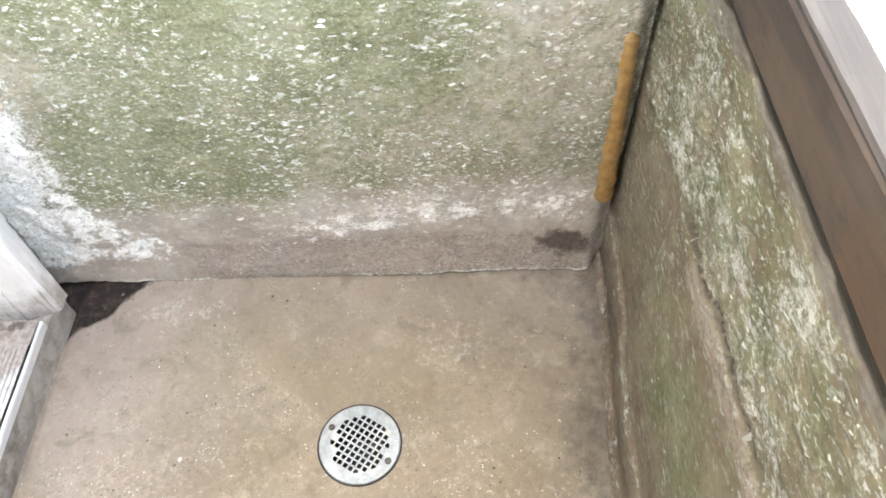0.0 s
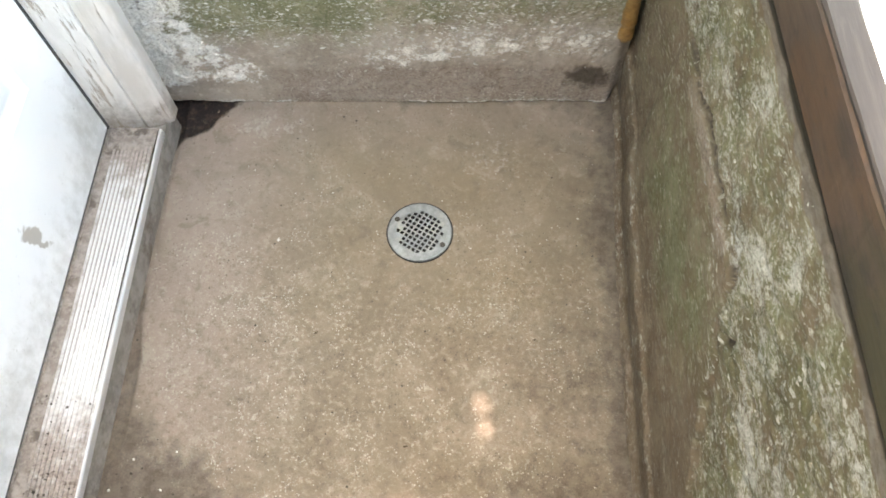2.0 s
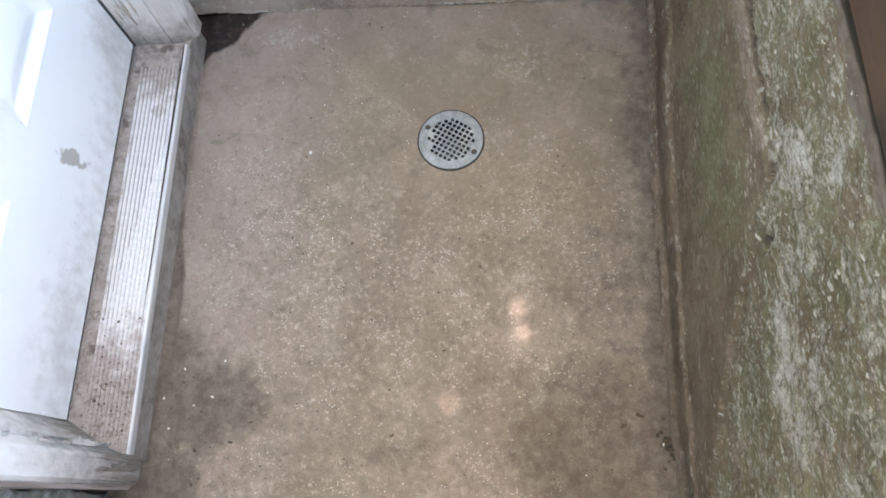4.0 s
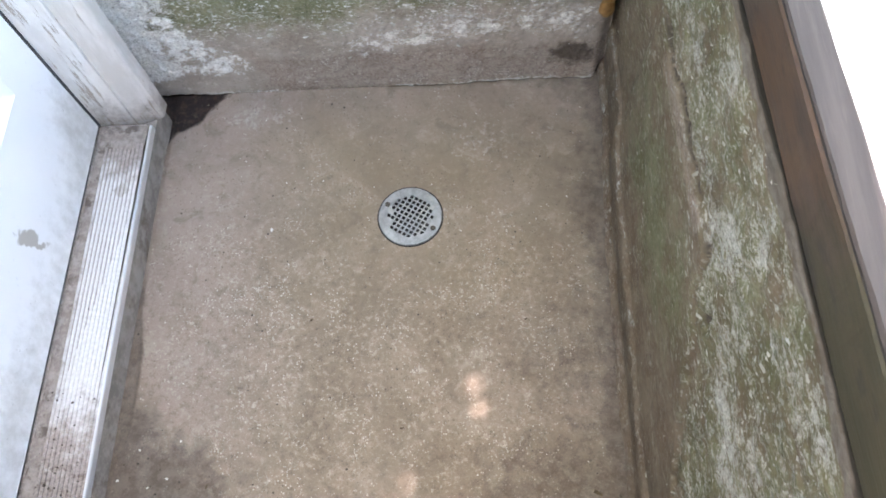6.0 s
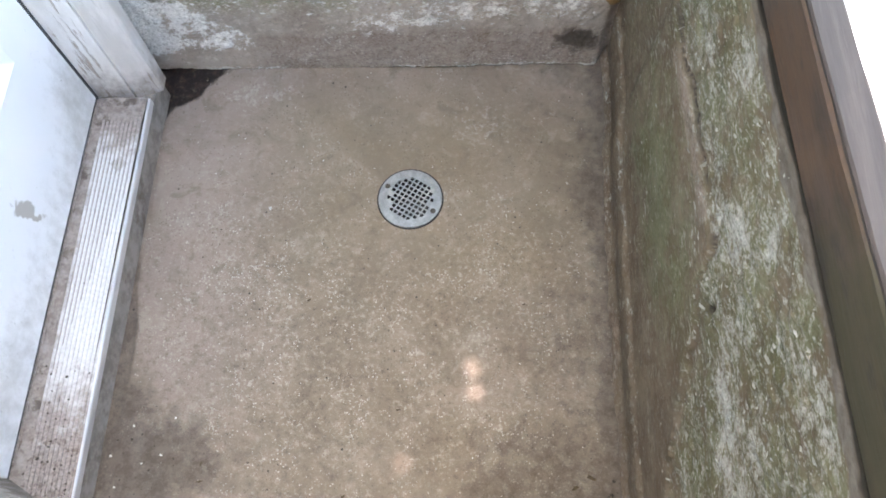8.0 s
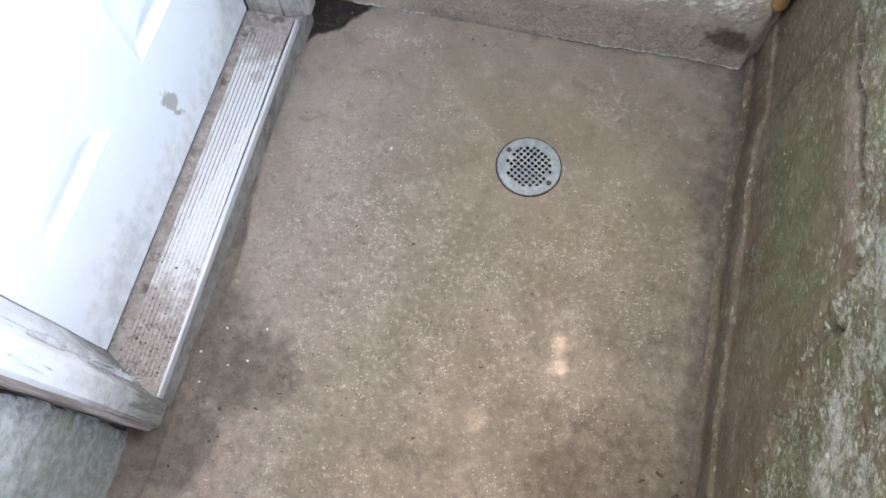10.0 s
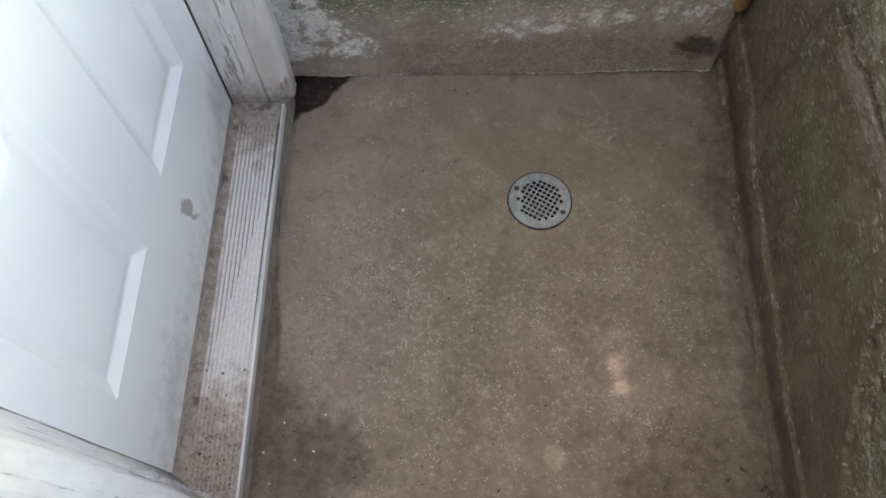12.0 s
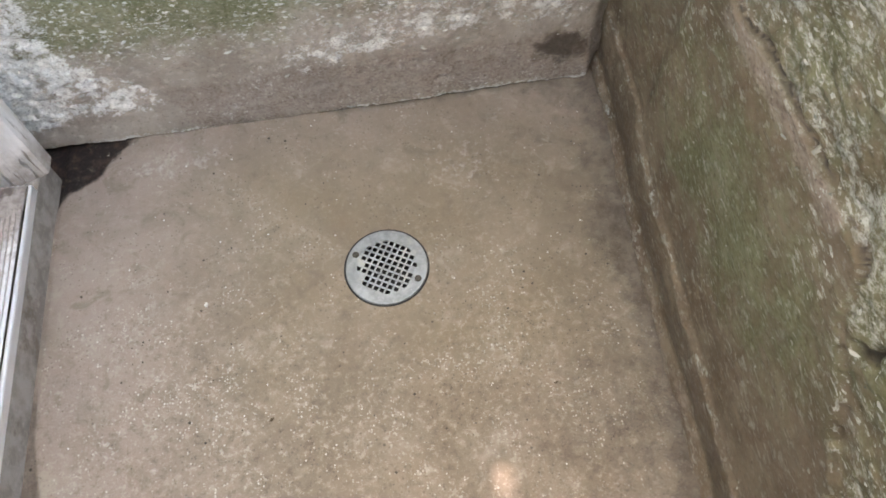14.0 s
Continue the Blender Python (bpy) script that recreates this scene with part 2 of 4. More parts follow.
def wall_material(name, low, low_b, moss_a, moss_b, pale_a, pale_b, drag, chips):
    """Old concrete with moss, lime bloom, darkened parts and bare plaster, placed by the masks."""
    s = Shade(name)
    run = s.stretch(drag)
    fine, mid, big = s.noise(420, 3, 0.65, run), s.noise(150, 6, 0.68, run), s.noise(9, 7, 0.65)
    patch = s.noise(34, 7, 0.72, run, 0.3)
    col = s.mix(s.span(big, 0.34, 0.66), low, low_b)
    col = s.mix(s.calc("MULTIPLY", s.span(patch, 0.52, 0.68), 0.45), col, tuple(min(1.0, c * 1.7) for c in low_b))
    moss = s.ragged(s.attr("moss"), patch, 1.5, 0.15, 0.95)
    tone = s.calc("ADD", s.calc("MULTIPLY", mid, 0.5), s.calc("MULTIPLY", big, 0.5))
    col = s.mix(moss, col, s.mix(s.span(tone, 0.36, 0.64), moss_a, moss_b))
    col = s.mix(s.ragged(s.attr("bare"), patch, 0.9, 0.35, 0.8), col, s.mix(s.span(mid, 0.35, 0.65), (0.165, 0.122, 0.099), (0.252, 0.202, 0.168)))
    col = s.mix(s.calc("MULTIPLY", s.span(mid, 0.54, 0.70), 0.28), col, tuple(c * 0.75 for c in pale_a))
    lime = s.ragged(s.attr("lime"), s.noise(105, 7, 0.78, run, 0.2), 2.5, 0.40, 0.76)
    thick = s.span(s.attr("lime"), 0.35, 0.95, 0.55, 1.0)
    col = s.mix(s.calc("MULTIPLY", lime, thick), col, s.mix(s.span(s.calc("ADD", s.calc("MULTIPLY", fine, 0.5), s.calc("MULTIPLY", mid, 0.5)), 0.38, 0.60), pale_a, pale_b))
    chip = s.t.nodes.new("ShaderNodeMapping")
    s.put(chip.inputs["Vector"], s.pos)
    chip.inputs["Scale"].default_value = chips
    size = s.calc("MULTIPLY_ADD", s.noise(20, 5, 0.65), -0.30, 0.742)
    fleck = s.calc("MULTIPLY", s.span(s.calc("SUBTRACT", s.noise(85, 4, 0.6, chip.outputs[0], 0.25), size), 0.0, 0.035), s.attr("fleck"))
    small = s.calc("MULTIPLY", s.span(s.noise(190, 3, 0.6, chip.outputs[0]), 0.575, 0.65), s.attr("fleck"))
    col = s.mix(s.calc("MULTIPLY", small, 0.60), col, s.mix(s.span(patch, 0.42, 0.60), pale_a, pale_b))
    col = s.mix(s.calc("MULTIPLY", fleck, s.span(s.noise(55, 2), 0.38, 0.66, 0.30, 0.95)), col, s.mix(s.span(fine, 0.3, 0.7), pale_a, pale_b))
    strip = s.ragged(s.attr("strip"), patch, 1.1, 0.35, 0.75)
    col = s.mix(s.calc("MULTIPLY", strip, 0.8), col, s.mix(s.span(patch, 0.38, 0.64), (0.078, 0.066, 0.053), (0.145, 0.130, 0.110)))
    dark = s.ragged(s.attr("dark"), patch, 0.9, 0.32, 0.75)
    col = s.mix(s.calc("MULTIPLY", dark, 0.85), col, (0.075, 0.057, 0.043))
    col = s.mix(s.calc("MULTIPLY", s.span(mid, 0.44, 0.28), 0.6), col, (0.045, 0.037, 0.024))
    # strongest values go near black, as shade painted into recesses
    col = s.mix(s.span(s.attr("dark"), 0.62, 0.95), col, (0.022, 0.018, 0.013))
    n = s.bump(patch, 0.22, 0.008)
    n = s.bump(mid, 0.36, 0.0042, n)
    n = s.bump(fine, 0.28, 0.0016, n)
    return s.done(col, 0.9, n, spec=0.25)


def paint_material(name, paint, paint_b, wood, flake, along, dirt_top=0.0, soil=(0.21, 0.165, 0.125), peel=0.0):
    """White paint on wood, flaking along the grain, dirty towards its foot."""
    s = Shade(name)
    run = s.stretch(along)
    grain, mid = s.noise(120, 7, 0.72, run), s.noise(18, 6, 0.7, s.stretch((along[0], along[1], min(1.0, along[2] * 5))))
    col = s.mix(s.span(mid, 0.38, 0.68), paint, paint_b)
    sep = s.t.nodes.new("ShaderNodeSeparateXYZ")
    s.put(sep.inputs[0], s.pos)
    loss = s.calc("MULTIPLY_ADD", s.ragged(s.span(sep.outputs[2], 0.42, 0.04), s.noise(16, 5, 0.6), 0.8, 0.25, 0.9), peel, s.calc("ADD", s.calc("MULTIPLY", grain, 0.6), s.calc("MULTIPLY", mid, 0.4)))
    gone = s.span(loss, flake, flake + 0.05)
    col = s.mix(gone, col, s.mix(s.span(grain, 0.4, 0.7), wood, tuple(c * 1.7 for c in wood)))
    col = s.mix(s.calc("MULTIPLY", s.span(s.noise(120, 4, 0.6, run), 0.58, 0.75), 0.35), col, wood)
    if dirt_top:
        low = s.ragged(s.span(sep.outputs[2], dirt_top, 0.0), s.noise(24, 5, 0.7), 0.9, 0.35, 1.0)
        col = s.mix(s.calc("MULTIPLY", low, 0.8), col, soil)
    n = s.bump(grain, 0.5, 0.003)
    n = s.bump(gone, 0.8, 0.002, n)
    return s.done(col, 0.62, n, spec=0.35)


def door_material():
    s = Shade("white_door_paint")
    streak = s.noise(26, 6, 0.7, s.stretch((1, 1, 0.7)))
    col = s.mix(s.span(s.noise(3, 3), 0.35, 0.7), (0.81, 0.82, 0.82), (0.86, 0.865, 0.85))
    soil = s.ragged(s.attr("soil"), streak, 1.5, 0.35, 1.3)
    col = s.mix(s.calc("MULTIPLY", soil, 0.62), col, (0.36, 0.34, 0.29))
    mark = s.ragged(s.attr("mark"), s.noise(70, 6, 0.75), 0.55, 0.22, 0.60)
    col = s.mix(s.calc("MULTIPLY", mark, 0.80), col, (0.34, 0.305, 0.245))
    col = s.mix(s.calc("MULTIPLY", s.span(s.noise(90, 4, 0.6), 0.66, 0.74), s.calc("MULTIPLY_ADD", s.attr("soil"), 0.7, 0.05)), col, (0.20, 0.18, 0.14))
    return s.done(col, s.span(streak, 0.3, 0.7, 0.34, 0.5), s.bump(s.noise(140, 3), 0.08, 0.001), spec=0.45)


def tread_material():
    s = Shade("weathered_aluminium")
    sep = s.t.nodes.new("ShaderNodeSeparateXYZ")
    s.put(sep.inputs[0], s.pos)
    x, y = sep.outputs[0], sep.outputs[1]
    blot, fine = s.noise(26, 6, 0.68), s.noise(120, 5, 0.7)
    col = s.mix(s.span(fine, 0.35, 0.65), (0.58, 0.565, 0.54), (0.69, 0.68, 0.66))
    inner = s.span(x, -0.676, -0.715)
    ends = s.calc("MAXIMUM", s.span(y, -0.02, 0.12), s.span(y, -0.36, -0.74))
    grime = s.ragged(s.calc("MAXIMUM", inner, s.calc("MULTIPLY", ends, 1.1)), blot, 2.0, 0.2, 0.95)
    col = s.mix(s.calc("MULTIPLY", grime, 0.8), col, s.mix(s.span(fine, 0.4, 0.65), (0.20, 0.145, 0.115), (0.36, 0.28, 0.235)))
    near = s.ragged(s.span(y, -0.44, -0.66), s.noise(70, 6, 0.72), 2.4, 1.0, 1.3)
    col = s.mix(s.calc("MULTIPLY", near, 0.7), col, (0.11, 0.078, 0.062))
    d = s.calc("ADD", s.calc("ABSOLUTE", s.calc("SUBTRACT", x, -0.637)), s.calc("ABSOLUTE", s.calc("SUBTRACT", y, 0.0)))
    col = s.mix(s.calc("MULTIPLY", s.ragged(s.span(d, 0.035, 0.008), fine, 0.8), 0.5), col, (0.33, 0.28, 0.21))
    return s.done(col, 0.5, s.bump(fine, 0.2, 0.001), metal=0.15, spec=0.5)


def plain_material(name, a, b, scale=40, rough=0.7, metal=0.0, bump=0.3, stretch=(1, 1, 1), spots=None):
    s = Shade(name)
    run = s.stretch(stretch)
    n1, n2 = s.noise(scale, 5, 0.65, run), s.noise(scale * 5, 3, 0.6, run)
    col = s.mix(s.span(n1, 0.35, 0.66), a, b)
    col = s.mix(s.calc("MULTIPLY", s.span(n2, 0.55, 0.75), 0.35), col, tuple(min(1, c * 1.5) for c in b))
    if spots:
        col = s.mix(s.span(s.noise(scale * 0.35, 5, 0.7), 0.52, 0.66), col, spots)
    n = s.bump(n1, bump, 0.004)
    return s.done(col, rough, s.bump(n2, bump, 0.0012, n), metal=metal)


def coat_material():
    """Rough whitewashed plaster, chipped to grey along its edge and grimy at its foot."""
    s = Shade("flaking_plaster")
    fine, mid, big = s.noise(260, 4, 0.65), s.noise(60, 6, 0.7), s.noise(9, 5, 0.6)
    col = s.mix(s.span(big, 0.35, 0.65), (0.66, 0.67, 0.66), (0.78, 0.775, 0.75))
    col = s.mix(s.calc("MULTIPLY", s.span(mid, 0.55, 0.70), 0.35), col, (0.44, 0.45, 0.44))
    grime = s.ragged(s.attr("grime"), s.noise(26, 7, 0.72), 1.1, 0.25, 1.0)
    col = s.mix(s.calc("MULTIPLY", grime, 0.86), col, s.mix(s.span(mid, 0.40, 0.64), (0.120, 0.122, 0.090), (0.245, 0.245, 0.205)))
    col = s.mix(s.calc("MULTIPLY", s.attr("chip"), 0.85), col, s.mix(s.span(mid, 0.42, 0.60), (0.20, 0.195, 0.185), (0.52, 0.56, 0.60)))
    col = s.mix(s.span(s.attr("gap"), 0.3, 0.7), col, (0.055, 0.045, 0.038))
    col = s.mix(s.calc("MULTIPLY", s.span(fine, 0.62, 0.72), 0.4), col, (0.16, 0.15, 0.12))
    n = s.bump(mid, 0.4, 0.004)
    return s.done(col, 0.88, s.bump(fine, 0.35, 0.0015, n), spec=0.3)


def board_material():
    """Brown stained timber with algae growing along one stretch."""
    s = Shade("stained_timber")
    sep = s.t.nodes.new("ShaderNodeSeparateXYZ")
    s.put(sep.inputs[0], s.pos)
    run = s.stretch((1, 0.09, 1))
    grain, fine, big = s.noise(30, 6, 0.65, run), s.noise(150, 3, 0.6, run), s.noise(7, 4, 0.6)
    col = s.mix(s.span(grain, 0.35, 0.66), (0.033, 0.022, 0.017), (0.070, 0.046, 0.034))
    col = s.mix(s.calc("MULTIPLY", s.span(big, 0.48, 0.66), 0.5), col, (0.105, 0.066, 0.042))
    rust = s.ragged(s.calc("MULTIPLY", s.span(sep.outputs[1], -0.02, -0.20), s.span(sep.outputs[1], -0.62, -0.40)), s.noise(9, 5, 0.65, s.stretch((1, 0.5, 1))), 2.6, 0.70, 1.20)
    col = s.mix(s.calc("MULTIPLY", rust, 0.62), col, (0.098, 0.050, 0.024))
    algae = s.ragged(s.span(sep.outputs[1], -0.32, -0.62), s.noise(12, 5, 0.65), 1.4, 0.3, 0.9)
    col = s.mix(s.calc("MULTIPLY", algae, 0.60), col, (0.036, 0.037, 0.013))
    col = s.mix(s.calc("MULTIPLY", s.span(s.noise(11, 6, 0.7, s.stretch((1, 0.45, 1))), 0.50, 0.60), 0.75), col, (0.026, 0.019, 0.016))
    return s.done(col, 0.72, s.bump(fine, 0.4, 0.0014, s.bump(grain, 0.45, 0.005)))


M_FLOOR = floor_material()
# wall tones carry the light balance: back wall raised, retaining wall lowered
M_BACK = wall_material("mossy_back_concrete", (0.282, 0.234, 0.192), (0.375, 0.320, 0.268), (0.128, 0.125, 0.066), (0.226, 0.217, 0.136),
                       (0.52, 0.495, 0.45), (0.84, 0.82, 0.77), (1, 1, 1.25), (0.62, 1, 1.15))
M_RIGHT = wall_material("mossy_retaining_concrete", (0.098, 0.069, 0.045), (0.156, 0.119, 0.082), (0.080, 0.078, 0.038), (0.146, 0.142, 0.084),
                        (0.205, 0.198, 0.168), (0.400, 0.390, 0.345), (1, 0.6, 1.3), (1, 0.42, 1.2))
M_STUCCO = paint_material("whitewashed_stucco", (0.66, 0.67, 0.66), (0.76, 0.76, 0.74), (0.24, 0.22, 0.16), 0.665, (1, 1, 1), 0.46, (0.120, 0.122, 0.084))
M_COAT = coat_material()
M_JAMB = paint_material("flaking_white_paint", (0.72, 0.69, 0.65), (0.83, 0.805, 0.77), (0.36, 0.305, 0.255), 0.560, (1, 1, 0.08), 0.40, peel=0.03)
M_CASING = paint_material("greyed_paint", (0.60, 0.56, 0.515), (0.74, 0.70, 0.66), (0.30, 0.255, 0.210), 0.572, (1, 1, 0.05), 0.34)
M_JAMB_NEAR = paint_material("peeling_white_paint", (0.68, 0.655, 0.63), (0.78, 0.765, 0.74), (0.26, 0.225, 0.185), 0.585, (1, 1, 0.06), 0.80, (0.185, 0.168, 0.142), 0.10)
M_FLAKE = plain_material("old_white_paint", (0.46, 0.445, 0.42), (0.62, 0.605, 0.58), 50, 0.6, 0.0, 0.15)
M_BARE = plain_material("bare_brown_wood", (0.24, 0.190, 0.165), (0.50, 0.44, 0.415), 60, 0.8, 0.0, 0.4, (1, 1, 0.06))
M_DOOR = door_material()
M_TREAD = tread_material()
M_PACKED = plain_material("packed_dirt", (0.225, 0.185, 0.158), (0.350, 0.300, 0.262), 55, 0.9, 0.0, 0.5, spots=(0.120, 0.092, 0.074))
M_NOSE = plain_material("bright_aluminium_edge", (0.68, 0.69, 0.69), (0.80, 0.81, 0.81), 30, 0.36, 0.6, 0.1, (1, 0.2, 1))
M_SILL = plain_material("sill_concrete", (0.20, 0.175, 0.15), (0.32, 0.285, 0.25), 28, 0.88, 0.0, 0.4, spots=(0.15, 0.115, 0.09))
M_END = plain_material("closing_wall_grey", (0.11, 0.11, 0.105), (0.17, 0.168, 0.16), 9, 0.9, 0.0, 0.3)
M_RUBBER = plain_material("dark_weatherstrip", (0.035, 0.035, 0.036), (0.07, 0.068, 0.065), 60, 0.7)
M_STEEL = plain_material("drain_steel", (0.22, 0.235, 0.23), (0.33, 0.345, 0.34), 45, 0.42, 0.55, 0.12, spots=(0.36, 0.36, 0.33))
M_SCREW = plain_material("tarnished_screw", (0.050, 0.044, 0.034), (0.11, 0.095, 0.075), 200, 0.6, 0.5)
M_PIPE = plain_material("drain_black", (0.012, 0.012, 0.012), (0.03, 0.028, 0.025), 40, 0.8)
M_BOARD = board_material()
M_BOARD_TOP = plain_material("greyed_timber", (0.024, 0.018, 0.015), (0.044, 0.034, 0.029), 30, 0.8, 0.0, 0.3, (1, 0.08, 1))
M_FOAM = plain_material("amber_foam", (0.19, 0.098, 0.030), (0.29, 0.160, 0.055), 60, 0.6, 0.0, 0.4, spots=(0.27, 0.135, 0.035))
M_GROUND = plain_material("pale_gravel_ground", (0.62, 0.60, 0.56), (0.74, 0.72, 0.68), 18, 0.9, 0.0, 0.4)
M_BLOCKER = plain_material("blocker_boards", (0.45, 0.43, 0.40), (0.55, 0.53, 0.50), 14, 0.8, 0.0, 0.2, (1, 0.1, 1))
M_LEAF = plain_material("dead_leaf", (0.045, 0.030, 0.012), (0.095, 0.062, 0.024), 120, 0.75)
M_GRIT = plain_material("pale_grit", (0.46, 0.43, 0.38), (0.66, 0.63, 0.57), 200, 0.8)
M_CRUMB = plain_material("dark_crumb", (0.035, 0.028, 0.020), (0.08, 0.06, 0.042), 200, 0.85)
M_GRASS = plain_material("dry_grass", (0.30, 0.25, 0.13), (0.42, 0.36, 0.22), 60, 0.8)

# ---- large structure ----
DOOR_X, SILL_X, TREAD_Z = -0.725, -0.590, 0.097
DOOR_N, DOOR_S = 0.183, -0.729
DRAIN = (0.054, -0.0325)


def floor_shape(x, y):
    r = np.hypot(x - DRAIN[0], y - DRAIN[1])
    z = 0.007 * ease(0.09, 0.7, r) + 0.004 * (fbm(x, y, 4, 3, 3) - 0.5) * ease(0.08, 0.2, r) + 0.0012 * (fbm(x, y, 90, 2, 8) - 0.5) * ease(0.08, 0.12, r)
    wav = 0.045 * (fbm(x, y, 16, 4, 5, 0.6) - 0.5)
    # dirt-filled pocket in the corner beside the door frame; its thin tail paints a shadow line
    edge = np.interp(x, [-0.64, -0.59, -0.571, -0.513, -0.490, -0.460, -0.426, -0.353, -0.30], [0.16, 0.178, 0.212, 0.252, 0.292, 0.330, 0.346, 0.362, 0.40])
    damp_shade = ease(-0.022, 0.034, y - edge + 1.3 * wav) * ease(-0.31, -0.35, x + wav * 0.4)
    z = z - 0.005 * ease(0.3, 0.9, damp_shade)
    # ragged strip along the foot of the sill
    ragx = -0.586 + 0.022 * ease(-0.27, -0.38, y) * ease(-0.64, -0.54, y) + 0.010 * (fbm(y, x * 0, 11, 4, 2) - 0.5)
    z = z - 0.004 * ease(ragx + 0.006, ragx - 0.004, x)
    # mortar shoulder under the retaining wall
    z = z + 0.005 * ease(0.49, 0.55, x) + 0.010 * ease(0.325, 0.375, y) * ease(-0.36, -0.28, x) * ease(0.02, -0.08, x)
    wx, wy = x + 0.16 * (fbm(x, y, 5, 4, 71) - 0.5), y + 0.16 * (fbm(x, y, 5, 4, 72) - 0.5)
    low = blob(wx, wy, -0.51, -0.70, 0.16, 0.12, 0.7)
    # dirt patches, plus shade painted towards near end, east side, north foot and corner
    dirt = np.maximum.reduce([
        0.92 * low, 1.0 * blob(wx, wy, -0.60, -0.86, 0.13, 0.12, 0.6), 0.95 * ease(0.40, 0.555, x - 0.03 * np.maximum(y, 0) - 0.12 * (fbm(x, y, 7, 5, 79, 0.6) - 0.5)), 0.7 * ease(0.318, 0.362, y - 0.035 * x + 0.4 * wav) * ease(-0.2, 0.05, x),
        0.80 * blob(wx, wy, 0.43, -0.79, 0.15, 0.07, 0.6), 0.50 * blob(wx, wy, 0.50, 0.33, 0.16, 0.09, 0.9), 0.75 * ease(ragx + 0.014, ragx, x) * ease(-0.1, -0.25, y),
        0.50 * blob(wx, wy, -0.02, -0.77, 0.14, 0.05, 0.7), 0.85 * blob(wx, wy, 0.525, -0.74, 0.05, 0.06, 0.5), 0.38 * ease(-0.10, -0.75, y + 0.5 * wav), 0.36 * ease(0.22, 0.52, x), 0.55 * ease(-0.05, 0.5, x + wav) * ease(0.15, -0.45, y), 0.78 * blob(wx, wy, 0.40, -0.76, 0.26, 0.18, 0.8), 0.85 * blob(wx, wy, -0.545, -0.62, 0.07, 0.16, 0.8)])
    pale = np.maximum.reduce([0.50 * blob(wx, wy, -0.38, 0.25, 0.18, 0.06, 0.7), 0.48 * blob(wx, wy, 0.22, 0.20, 0.12, 0.10, 0.8), 0.22 * blob(wx, wy, 0.10, -0.35, 0.30, 0.20, 0.8), 0.36 * blob(wx, wy, -0.35, -0.40, 0.18, 0.15, 0.8)])
    warm = np.clip(blob(x, y, 0.10, 0.0, 0.42, 0.36, 0.7) + 0.5 * blob(x, y, 0.0, -0.70, 0.5, 0.22, 0.6), 0, 1) * (0.55 + 0.9 * (fbm(x, y, 5, 3, 11) - 0.25))
    rose = np.clip(ease(-0.15, -0.5, x) + 0.4 * ease(0.15, 0.33, y), 0, 1)
    grain = np.clip(ease(0.30, -0.35, y + 0.25 * fbm(x, y, 6, 3, 21)) * ease(-0.62, -0.30, x + 0.1) + 0.15, 0, 1) * (0.55 + 0.9 * fbm(x, y, 11, 3, 14))
    return x, y, z, {"damp_shade": damp_shade, "dirt": dirt, "pale": pale, "warm": np.clip(warm, 0, 1), "rose": rose, "grain": np.clip(grain, 0, 1)}


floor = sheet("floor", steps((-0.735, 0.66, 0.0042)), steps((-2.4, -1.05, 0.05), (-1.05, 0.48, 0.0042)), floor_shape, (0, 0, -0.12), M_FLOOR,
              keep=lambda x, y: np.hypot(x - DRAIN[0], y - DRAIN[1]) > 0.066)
tagged(floor, "worn tan concrete floor with fine grit and stains", "floor", kind="structure")


